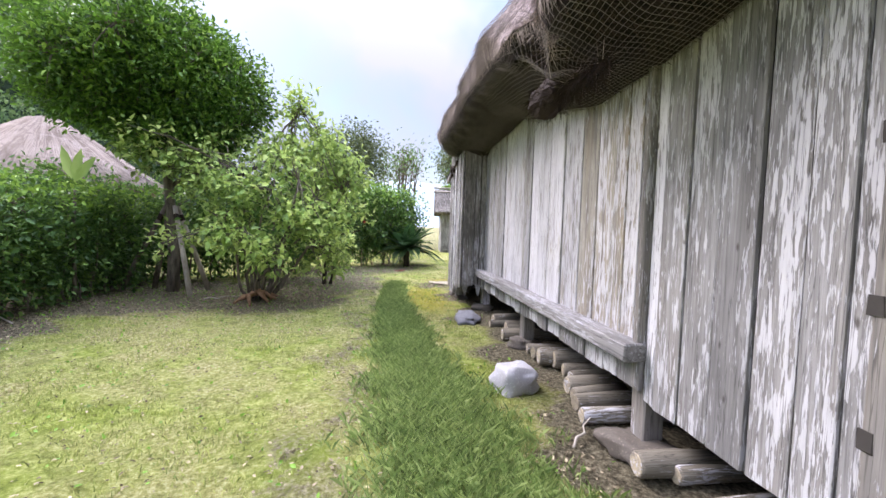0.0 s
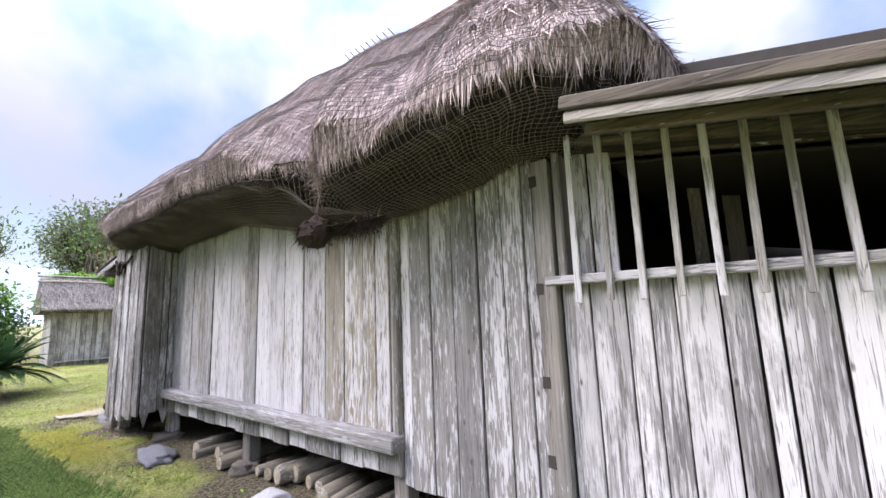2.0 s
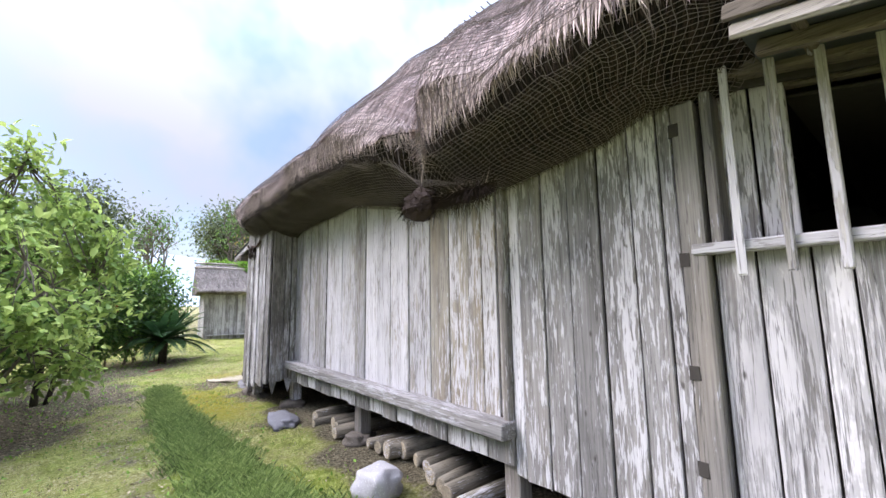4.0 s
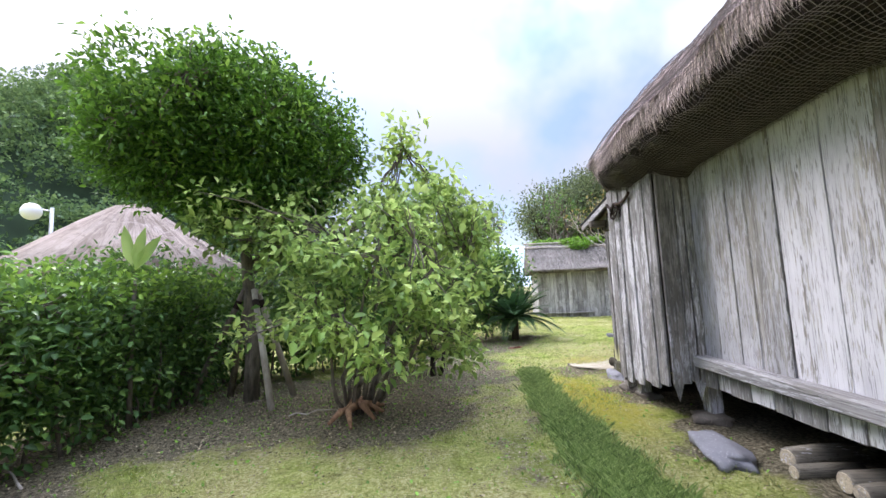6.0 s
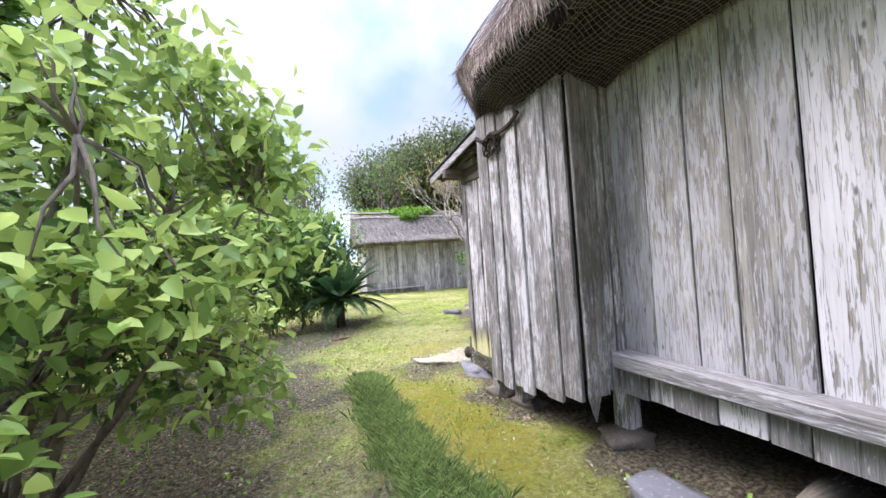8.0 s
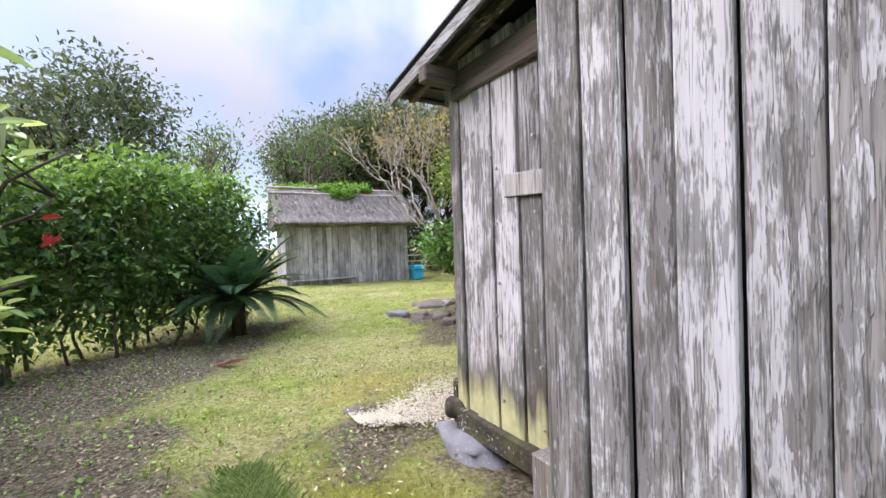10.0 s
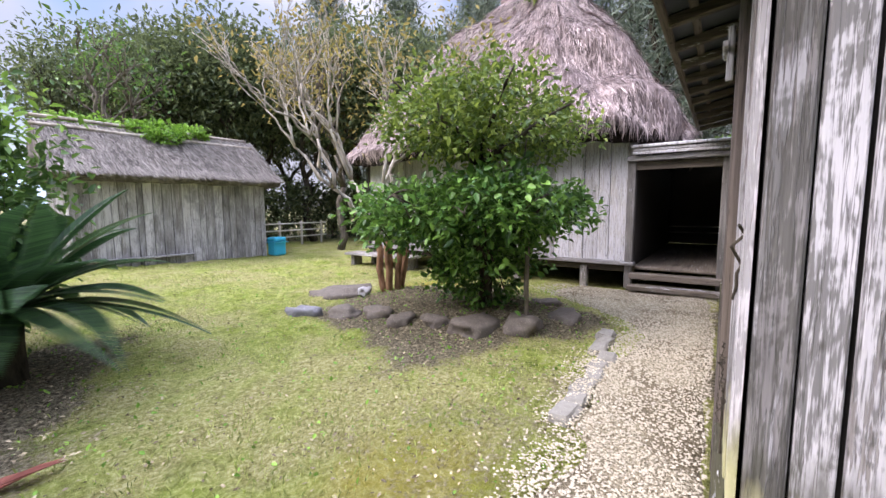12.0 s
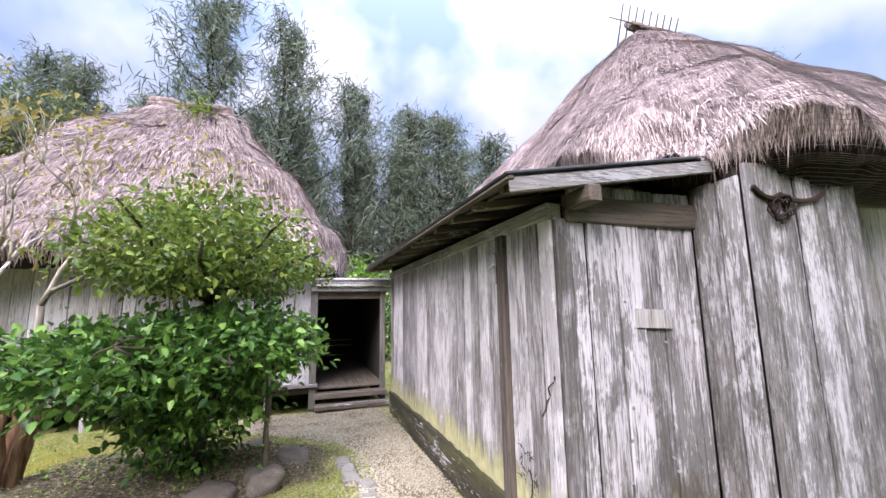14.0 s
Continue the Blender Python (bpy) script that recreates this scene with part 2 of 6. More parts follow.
BEAM_GREY_Y = weathered_wood("dull_beam_lengthwise", axis="y", paint=0.08, mid=(0.25, 0.235, 0.22))
BEAM_X = weathered_wood("grey_beam_crosswise", axis="x", paint=0.35)
BEAM_DARK_X = weathered_wood("dark_beam_crosswise", axis="x", paint=0.1, mid=(0.13, 0.11, 0.09), dark=(0.05, 0.04, 0.035))
BEAM_DARK_Y = weathered_wood("dark_beam_lengthwise", axis="y", paint=0.1, mid=(0.13, 0.11, 0.09), dark=(0.05, 0.04, 0.035))
POST = weathered_wood("grey_post", paint=0.3, mid=(0.23, 0.215, 0.2))
PLINTH = weathered_wood("dark_mossy_plank", axis="x", paint=0.08, dark=(0.018, 0.016, 0.012), mid=(0.05, 0.046, 0.032), warm=(0.09, 0.09, 0.035), warmth=0.8)
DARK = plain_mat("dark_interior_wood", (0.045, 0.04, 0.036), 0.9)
LOG_END = weathered_wood("cut_log", axis="x", paint=0.2, mid=(0.33, 0.28, 0.2), warm=(0.4, 0.33, 0.2))
LOG = weathered_wood("old_log", axis="x", paint=0.2, mid=(0.19, 0.17, 0.135), dark=(0.06, 0.05, 0.04))
POST_DARK = weathered_wood("dark_upright_batten", paint=0.12, mid=(0.12, 0.10, 0.09), dark=(0.04, 0.034, 0.03))
ROCK = stone_mat("pale_boulder", (0.27, 0.26, 0.27), (0.46, 0.45, 0.46))
SLATE = stone_mat("blue_grey_slab", (0.11, 0.11, 0.12), (0.21, 0.205, 0.22), 6)
ROCK_BROWN = stone_mat("mossy_brown_rock", (0.05, 0.044, 0.034), (0.19, 0.16, 0.135))
KERB = stone_mat("grey_kerb", (0.15, 0.14, 0.12), (0.30, 0.285, 0.25), 20)
PEBBLE = stone_mat("coral_gravel", (0.32, 0.27, 0.19), (0.66, 0.60, 0.47), 60)
THATCH = thatch_mat("brown_thatch", (0.055, 0.041, 0.039), (0.27, 0.208, 0.198), (0.60, 0.485, 0.465))
STRAW = straw_mat("loose_straw", (0.06, 0.045, 0.042), (0.64, 0.52, 0.49))
# old dark straw, with the eave's shade put into the colour
THATCH_UNDER = thatch_mat("shade_dark_thatch_underside", (0.005, 0.004, 0.0035), (0.02, 0.015, 0.013), (0.055, 0.042, 0.037))
THATCH_PALE = thatch_mat("grey_thatch", (0.05, 0.044, 0.04), (0.17, 0.15, 0.135), (0.36, 0.33, 0.30))
STRAW_PALE = straw_mat("grey_straw", (0.04, 0.035, 0.03), (0.45, 0.41, 0.37))
STRAW_DARK = straw_mat("rotten_and_shaded_straw", (0.008, 0.006, 0.005), (0.055, 0.038, 0.032))
NET = plain_mat("weathered_net", (0.17, 0.145, 0.14), 0.8)
METAL_ROOF = plain_mat("dark_metal_roofing", (0.045, 0.05, 0.055), 0.5, 0.3)
LEAF_DARK = leaf_mat("deep_green_leaf", (0.014, 0.04, 0.01), (0.05, 0.125, 0.018), (0.16, 0.32, 0.04))
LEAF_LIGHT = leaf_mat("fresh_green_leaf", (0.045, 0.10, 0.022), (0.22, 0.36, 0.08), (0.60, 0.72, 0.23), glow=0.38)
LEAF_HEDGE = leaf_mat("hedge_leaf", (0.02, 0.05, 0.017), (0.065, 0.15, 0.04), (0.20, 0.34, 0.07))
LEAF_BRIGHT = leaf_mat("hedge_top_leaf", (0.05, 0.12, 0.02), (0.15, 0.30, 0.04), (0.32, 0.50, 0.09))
LEAF_ISLAND = leaf_mat("camellia_leaf", (0.008, 0.026, 0.008), (0.055, 0.145, 0.03), (0.22, 0.40, 0.08), gloss=0.3)
LEAF_ISLAND_TOP = leaf_mat("olive_new_leaf", (0.018, 0.045, 0.010), (0.085, 0.155, 0.028), (0.30, 0.38, 0.07))
LEAF_NEEDLE = leaf_mat("grey_green_needle", (0.05, 0.08, 0.06), (0.14, 0.18, 0.13), (0.27, 0.31, 0.23), gloss=0.7)
LEAF_WOOD = leaf_mat("woodland_leaf", (0.03, 0.05, 0.026), (0.09, 0.125, 0.06), (0.20, 0.24, 0.10), gloss=0.6)
LEAF_HILL = leaf_mat("hillside_leaf", (0.03, 0.07, 0.03), (0.09, 0.165, 0.06), (0.22, 0.32, 0.11), gloss=0.6)
LEAF_YELLOW = leaf_mat("yellowing_leaf", (0.13, 0.12, 0.03), (0.30, 0.25, 0.07), (0.46, 0.37, 0.13), gloss=0.6)
LEAF_RED = leaf_mat("red_leaf", (0.12, 0.008, 0.01), (0.28, 0.015, 0.02), (0.45, 0.04, 0.04))
LEAF_CYCAD = leaf_mat("cycad_leaflet", (0.01, 0.03, 0.014), (0.025, 0.07, 0.025), (0.07, 0.15, 0.05), gloss=0.35)
VINE = leaf_mat("vine_leaf", (0.06, 0.13, 0.015), (0.16, 0.33, 0.04), (0.30, 0.52, 0.08))
LITTER = straw_mat("fallen_leaf", (0.05, 0.033, 0.02), (0.55, 0.46, 0.30))
GRASS_TALL = leaf_mat("lush_grass", (0.03, 0.065, 0.015), (0.17, 0.27, 0.07), (0.46, 0.55, 0.21), gloss=0.55)
GRASS_SHORT = leaf_mat("short_lawn_grass", (0.06, 0.09, 0.02), (0.28, 0.35, 0.075), (0.58, 0.60, 0.22), gloss=0.7)
BARK = bark_mat("grey_brown_bark", (0.06, 0.05, 0.04), (0.22, 0.19, 0.15))
BARK_PALE = bark_mat("pale_smooth_bark", (0.24, 0.2, 0.16), (0.55, 0.5, 0.43), 8)
BARK_RED = bark_mat("peeling_red_bark", (0.12, 0.06, 0.035), (0.36, 0.22, 0.13))
BARK_DARK = bark_mat("dark_bark", (0.02, 0.018, 0.014), (0.09, 0.075, 0.055))
BLUE = plain_mat("sky_blue_plastic", (0.03, 0.42, 0.62), 0.4, 0.08)
WHITE = plain_mat("white_enamel", (0.75, 0.76, 0.77), 0.4, 0.05)
STEEL = plain_mat("galvanised_steel", (0.45, 0.46, 0.47), 0.45, 0.15, metal=0.7)
FENCE = plain_mat("pale_fence_paint", (0.5, 0.49, 0.45), 0.7)


def ground_mat():
    m = Mat("lawn_and_bare_soil", rough=0.95, spec=0.1)
    p = m.place()
    big, midn, fine = m.noise(p, 0.45, 4, 0.6), m.noise(p, 5.0, 6, 0.78), m.noise(p, 28, 6, 0.78)
    green = m.ramp(m.math("ADD", m.math("MULTIPLY", midn, 0.6), m.math("MULTIPLY", fine, 0.4)), (0.36, (0.08, 0.11, 0.022)), (0.5, (0.28, 0.34, 0.065)), (0.62, (0.54, 0.56, 0.20)))
    soil = m.ramp(fine, (0.34, (0.035, 0.03, 0.02)), (0.48, (0.15, 0.128, 0.084)), (0.64, (0.40, 0.35, 0.24)))
    dry = m.ramp(fine, (0.34, (0.13, 0.11, 0.045)), (0.5, (0.40, 0.36, 0.155)), (0.64, (0.66, 0.60, 0.37)))
    col = m.mix(m.ramp(m.math("ADD", m.math("MULTIPLY", big, 0.5), m.math("MULTIPLY", m.noise(p, 1.7, 3), 0.5)), (0.40, 0.0), (0.56, 0.8)), green, dry)
    moss = m.math("MULTIPLY", m.attr("moss"), m.ramp(midn, (0.35, 0.3), (0.6, 1.0)))
    col = m.mix(moss, col, m.mix(fine, (0.22, 0.19, 0.02), (0.48, 0.42, 0.06)))
    bare = m.math("ADD", m.attr("bare"), m.math("MULTIPLY", m.math("SUBTRACT", midn, 0.5), 1.5))
    bare = m.math("ADD", bare, m.math("MULTIPLY", m.math("SUBTRACT", fine, 0.5), 0.7))
    col = m.mix(m.ramp(bare, (0.34, 0.0), (0.66, 1.0)), col, soil)
    return m.done(col, m.math("ADD", fine, midn), 1.0, 0.07)


GROUND = ground_mat()


def gravel_mat():
    m = Mat("gravel_bed", rough=0.95, spec=0.1)
    p = m.place()
    v = m.t.nodes.new("ShaderNodeTexVoronoi")
    m.put(v.inputs["Vector"], p)
    v.inputs["Scale"].default_value = 95
    col = m.ramp(m.noise(p, 70, 3), (0.3, (0.14, 0.115, 0.075)), (0.5, (0.36, 0.31, 0.215)), (0.7, (0.62, 0.56, 0.42)))
    col = m.mix(m.ramp(m.noise(p, 1.8, 4), (0.46, 0.0), (0.60, 0.75)), col, (0.15, 0.12, 0.078))
    col = m.mix(m.ramp(v.outputs["Distance"], (0.4, 0.0), (0.9, 0.45)), col, (0.22, 0.18, 0.12))
    return m.done(col, m.math("SUBTRACT", 1.0, v.outputs["Distance"]), 0.9, 0.02)


GRAVEL = gravel_mat()


# ---- builders ----
rng = np.random.default_rng(7)


def mesh_of(name, verts, faces, mat, smooth=False, uvs=None):
    me = bpy.data.meshes.new(name)
    me.from_pydata([tuple(v) for v in verts], [], faces)
    if mat:
        me.materials.append(mat)
    if smooth:
        me.polygons.foreach_set("use_smooth", [True] * len(me.polygons))
    if uvs is not None:
        layer = me.uv_layers.new(name="UVMap")
        idx = np.empty(len(me.loops), dtype=np.int32)
        me.loops.foreach_get("vertex_index", idx)
        layer.data.foreach_set("uv", np.asarray(uvs, dtype=np.float32)[idx].ravel())
    me.update()
    return me


def add(name, me, parent=None, label="", m=None):
    ob = new(name, me)
    ob.parent = parent
    if m is not None:
        ob.matrix_basis = m
    if label:
        ob["label"] = label
    return ob


def part(name, bm, material, parent, label="", m=None):
    me = bpy.data.meshes.new(name)
    bm.to_mesh(me)
    bm.free()
    me.materials.append(material)
    return add(name, me, parent, label, m)


def thing(name, label, category, at=(0, 0, 0), group="", kind="", turn=0):
    ob = new(name)
    ob.empty_display_size = 0.2
    ob.matrix_basis = pose(*at, 0, 0, turn)
    return tagged(ob, label, category, group, kind)


def plank_mesh(mat, seed):
    """A unit plank, centred, with worn front edges and uneven ends: x is its thickness, -x its face, z its length."""
    r = random.Random(seed)
    outline = [(0.5, -0.5), (0.5, 0.5), (-0.36, 0.5), (-0.5, 0.45), (-0.5, -0.45), (-0.36, -0.5)]
    verts, faces, n = [], [], len(outline)
    for z in (-0.5, -0.17, 0.2, 0.5):
        bend = r.uniform(-0.06, 0.06)
        for x, y in outline:
            end = r.uniform(-0.004, 0.004) if abs(z) == 0.5 else 0
            verts.append((x + bend, y * (1 + r.uniform(-0.015, 0.015)), z + end))
    for k in range(3):
        for i in range(n):
            j = (i + 1) % n
            faces.append((k * n + i, k * n + j, k * n + n + j, k * n + n + i))
    faces.append(tuple(range(n))[::-1])
    faces.append(tuple(range(3 * n, 4 * n)))
    return mesh_of("board", verts, faces, mat)


PLANKS = {}


def planks(mat):
    if mat.name not in PLANKS:
        PLANKS[mat.name] = [plank_mesh(mat, s) for s in range(5)]
    return PLANKS[mat.name]


def board(parent, mat, centre, size, turn=0, name="board", label="", tilt=0.0):
    """size: thickness, width, height; turn: 0 faces -x, -90 faces +y, 90 faces -y, 180 faces +x."""
    me = random.choice(planks(mat))
    return add(name, me, parent, label, pose(*centre, tilt, 0, turn) @ Matrix.Diagonal((*size, 1)))


def boarded(parent, mat, start, end, z0, z1, width=0.28, thick=0.03, turn=0, seams=None, low=None, high=None, proud=0.018):
    """A run of upright boards from start to end (plan points), z0 to z1; low and high may be functions of the way along."""
    a, b = Vector(start), Vector(end)
    length = (b - a).length
    if seams is None:
        seams, at = [0.0], 0.0
        while at < length - width * 0.6:
            at += width * random.uniform(0.7, 1.3)
            seams.append(min(at, length))
        seams[-1] = length
    way = (b - a) / length
    out = Vector((-1, 0)) if turn == 0 else Vector((0, 1)) if turn == -90 else Vector((0, -1)) if turn == 90 else Vector((1, 0))
    for s0, s1 in zip(seams, seams[1:]):
        mid = (s0 + s1) / 2
        c = a + way * mid + out * random.uniform(0, proud)
        lo = (low(mid) if low else z0) + random.uniform(-0.012, 0.012)
        hi = high(mid) if high else z1
        board(parent, mat, (c.x, c.y, (lo + hi) / 2), (thick, s1 - s0 - random.uniform(0.007, 0.018), hi - lo), turn, tilt=random.uniform(-0.15, 0.15))


def slab_bm(size, bevel=0.01, jitter=0.0, seed=0):
    """A bevelled block, centred."""
    bm = bmesh.new()
    bmesh.ops.create_cube(bm, size=1)
    bmesh.ops.scale(bm, vec=size, verts=bm.verts)
    if bevel:
        bmesh.ops.bevel(bm, geom=list(bm.edges), offset=min(bevel, min(size) * 0.3), segments=1, affect="EDGES", profile=0.6)
    r = random.Random(seed)
    for v in bm.verts:
        v.co += Vector((r.uniform(-1, 1), r.uniform(-1, 1), r.uniform(-1, 1))) * jitter
    return bm


def block(name, parent, mat, centre, size, turn=(0, 0, 0), label="", bevel=0.01, jitter=0.003, local=False):
    """A bevelled block under a thing; local: the block keeps its own pose, and its parts lie in it."""
    bm = slab_bm(size, bevel, jitter, len(bpy.data.objects))
    if local:
        return part(name, bm, mat, parent, label, pose(*centre, *turn))
    bm.transform(pose(*centre, *turn))
    return part(name, bm, mat, parent, label)


def tube_into(verts, faces, pts, radii, sides=6):
    pts = [Vector(p) for p in pts]
    base = len(verts)
    for i, p in enumerate(pts):
        d = (pts[min(i + 1, len(pts) - 1)] - pts[max(i - 1, 0)]).normalized()
        u = d.orthogonal().normalized()
        w = d.cross(u)
        for k in range(sides):
            a = 2 * math.pi * k / sides
            verts.append(p + (u * math.cos(a) + w * math.sin(a)) * radii[i])
    for i in range(len(pts) - 1):
        for k in range(sides):
            j = (k + 1) % sides
            faces.append((base + i * sides + k, base + i * sides + j, base + (i + 1) * sides + j, base + (i + 1) * sides + k))
    faces.append(tuple(base + k for k in range(sides))[::-1])
    faces.append(tuple(base + (len(pts) - 1) * sides + k for k in range(sides)))


def limb_points(a, b, bend, n=5, rnd=random):
    a, b = Vector(a), Vector(b)
    size = (b - a).length
    out = []
    for i in range(n + 1):
        f = i / n
        p = a.lerp(b, f)
        if 0 < i < n:
            p += Vector((rnd.uniform(-1, 1), rnd.uniform(-1, 1), rnd.uniform(-0.5, 1))) * bend * size
        out.append(p)
    return out


def boulder(name, label, category, at, size, mat, seed, group="", kind="", turn=0, flat=0.0, parent=None):
    bm = bmesh.new()
    bmesh.ops.create_icosphere(bm, subdivisions=3, radius=1)
    off = Vector((seed * 3.1, seed * 1.7, seed * 0.9))
    for v in bm.verts:
        d = v.co.normalized()
        k = 1 + 0.46 * noise.noise(d * 1.4 + off) + 0.22 * noise.noise(d * 3.3 + off) + 0.05 * noise.noise(d * 8 + off)
        v.co = Vector((math.copysign(abs(d.x) ** 0.7, d.x), math.copysign(abs(d.y) ** 0.7, d.y), math.copysign(abs(d.z) ** 0.7, d.z))) * k * 0.82
        v.co = Vector((v.co.x * size[0] / 2, v.co.y * size[1] / 2, v.co.z * size[2] / 2))
    for f in bm.faces:
        f.smooth = True
    ob = part(name, bm, mat, parent, "", pose(at[0], at[1], at[2] + size[2] * 0.36, 0, 0, turn))
    return ob if parent else tagged(ob, label, category, group, kind)


def leaves_mesh(name, pos, axis, normal, length, width, mat, fold=0.25, droop=0.15):
    """Many folded, pointed leaves in one mesh. All inputs are arrays, one row a leaf."""
    n = len(pos)
    axis = axis / np.linalg.norm(axis, axis=1, keepdims=True)
    side = np.cross(axis, normal)
    side /= np.linalg.norm(side, axis=1, keepdims=True) + 1e-9
    up = np.cross(side, axis)
    L, W = length[:, None], width[:, None]
    v = np.empty((n, 6, 3))
    v[:, 0] = pos
    v[:, 1] = pos + axis * L * 0.35 - side * W * 0.5 + up * W * fold
    v[:, 2] = pos + axis * L * 0.72 - side * W * 0.38 + up * (W * fold * 0.6 - L * droop * 0.4)
    v[:, 3] = pos + axis * L - up * L * droop
    v[:, 4] = pos + axis * L * 0.72 + side * W * 0.38 + up * (W * fold * 0.6 - L * droop * 0.4)
    v[:, 5] = pos + axis * L * 0.35 + side * W * 0.5 + up * W * fold
    me = bpy.data.meshes.new(name)
    me.vertices.add(n * 6)
    me.vertices.foreach_set("co", v.astype(np.float32).ravel())
    base = (np.arange(n) * 6)[:, None]
    loops = np.concatenate([base + np.array([0, 3, 2, 1]), base + np.array([0, 5, 4, 3])], axis=1).astype(np.int32)
    me.loops.add(n * 8)
    me.loops.foreach_set("vertex_index", loops.ravel())
    me.polygons.add(n * 2)
    me.polygons.foreach_set("loop_start", np.arange(0, n * 8, 4, dtype=np.int32))
    me.polygons.foreach_set("loop_total", np.full(n * 2, 4, dtype=np.int32))
    me.materials.append(mat)
    me.update(calc_edges=True)
    return me


def unit(a):
    return a / (np.linalg.norm(a, axis=-1, keepdims=True) + 1e-9)


def crown_leaves(name, blobs, clusters, per, size, mat, seed, shell=0.55, spread=0.16, ratio=0.42, lift=0.35, ends=None, gaps=0.0, sag=0.12):
    """Leaves in sprigs on and inside ellipsoid blobs: (centre, radii). Returns the mesh and the sprigs' places."""
    r = np.random.default_rng(seed)
    vol = np.array([b[1][0] * b[1][1] + b[1][1] * b[1][2] + b[1][0] * b[1][2] for b in blobs])
    pick = r.choice(len(blobs), clusters, p=vol / vol.sum())
    d = unit(r.normal(size=(clusters, 3)))
    rad = shell + (1 - shell) * r.random(clusters) ** 0.7
    rad *= 1 + 0.16 * np.sin(d[:, 0] * 5 + pick) * np.cos(d[:, 1] * 4 + pick * 2) + 0.05 * r.uniform(-1, 1, clusters)
    c = np.array([blobs[k][0] for k in pick]) + d * rad[:, None] * np.array([blobs[k][1] for k in pick])
    if gaps > 0:
        keep = np.array([noise.noise(Vector(p) * 1.4 + Vector((seed, 0, 0))) > gaps - 0.5 for p in c])
        c, d = c[keep], d[keep]
    c[:, 2] = np.maximum(c[:, 2], 0.06)
    if ends is not None:
        c, d = np.vstack([c, ends]), np.vstack([d, np.tile([0, 0, 1.0], (len(ends), 1))])
    k = len(c)
    out = unit(d + np.array([0, 0, lift]))
    pos = np.repeat(c, per, axis=0) + np.clip(r.normal(size=(k * per, 3)), -1.6, 1.6) * spread
    axis = np.repeat(out, per, axis=0) * 0.55 + r.normal(size=(k * per, 3)) * 0.6
    axis[:, 2] -= sag
    nrm = np.tile([0, 0, 1.0], (k * per, 1)) + r.normal(size=(k * per, 3)) * 0.55
    ln = size * r.uniform(0.6, 1.25, k * per)
    return leaves_mesh(name, pos, axis, nrm, ln, ln * ratio * r.uniform(0.8, 1.2, k * per), mat), c


def woody(name, parent, mat, stems, twigs=(), sides=6, m=None, label=""):
    """stems: (points, radius at foot, radius at tip)."""
    verts, faces = [], []
    for pts, r0, r1 in stems:
        n = len(pts)
        tube_into(verts, faces, pts, [r0 + (r1 - r0) * i / (n - 1) for i in range(n)], sides)
    for a, b, r0 in twigs:
        tube_into(verts, faces, limb_points(a, b, 0.1, 3), [r0, r0 * 0.75, r0 * 0.5, r0 * 0.25], 4)
    return add(name, mesh_of(name, verts, faces, mat, True), parent, label, m)


def grow(label, category, base, stems, blobs, clusters, per, size, leaf, bark, seed, name="tree", group="", top=None, twig_share=0.12, **kw):
    """A tree or shrub: an Empty at its foot with its trunk, limbs and crown, all in local places."""
    ob = thing(name, label, category, base, group)
    me, sprigs = crown_leaves("crown", blobs, clusters, per, size, leaf, seed, **kw)
    add("crown", me, ob)
    # second leaf tone: paler on tops, darker in cores for shade
    if top:
        me2, _ = crown_leaves("young_foliage", top[0], top[1], per, size, top[2], seed + 50, **kw)
        add("young_foliage", me2, ob, "leaves in a second tone")
    tips = [Vector(s[0][-1]) for s in stems]
    mids = [Vector(s[0][len(s[0]) // 2]) for s in stems] + tips
    twigs = []
    rr = random.Random(seed)
    for p in sprigs[:: max(1, int(1 / twig_share))]:
        p = Vector(p)
        near = min(mids, key=lambda q: (q - p).length)
        twigs.append((near, p, 0.012 + 0.006 * (near - p).length * rr.uniform(0.6, 1.2)))
    woody("trunk", ob, bark, stems, twigs)
    return ob


def blades(name, xy, height, width, mat, parent=None, lean=0.5, seed=3, zfun=None):
    """Single grass blades, two triangles each."""
    r = np.random.default_rng(seed)
    n = len(xy)
    a = r.random(n) * 2 * np.pi
    h = height * r.uniform(0.5, 1.2, n)
    z = zfun(xy[:, 0], xy[:, 1]) - 0.004
    side = np.stack([np.cos(a), np.sin(a), np.zeros(n)], 1) * (width * 0.5)
    b = r.random(n) * 2 * np.pi
    tip = np.stack([np.cos(b), np.sin(b), np.zeros(n)], 1) * (h * lean * r.random(n))[:, None]
    p = np.stack([xy[:, 0], xy[:, 1], z], 1)
    v = np.empty((n, 4, 3))
    v[:, 0], v[:, 1] = p - side, p + side
    v[:, 2] = p + tip * 0.35 + side * 0.7 + np.stack([np.zeros(n), np.zeros(n), h * 0.6], 1)
    v[:, 3] = p + tip + np.stack([np.zeros(n), np.zeros(n), h], 1)
    me = bpy.data.meshes.new(name)
    me.vertices.add(n * 4)
    me.vertices.foreach_set("co", v.astype(np.float32).ravel())
    base = (np.arange(n) * 4)[:, None]
    loops = np.concatenate([base + np.array([0, 1, 2]), base + np.array([0, 2, 3])], axis=1).astype(np.int32)
    me.loops.add(n * 6)
    me.loops.foreach_set("vertex_index", loops.ravel())
    me.polygons.add(n * 2)
    me.polygons.foreach_set("loop_start", np.arange(0, n * 6, 3, dtype=np.int32))
    me.polygons.foreach_set("loop_total", np.full(n * 2, 3, dtype=np.int32))
    me.materials.append(mat)
    me.update(calc_edges=True)
    return add(name, me, parent)


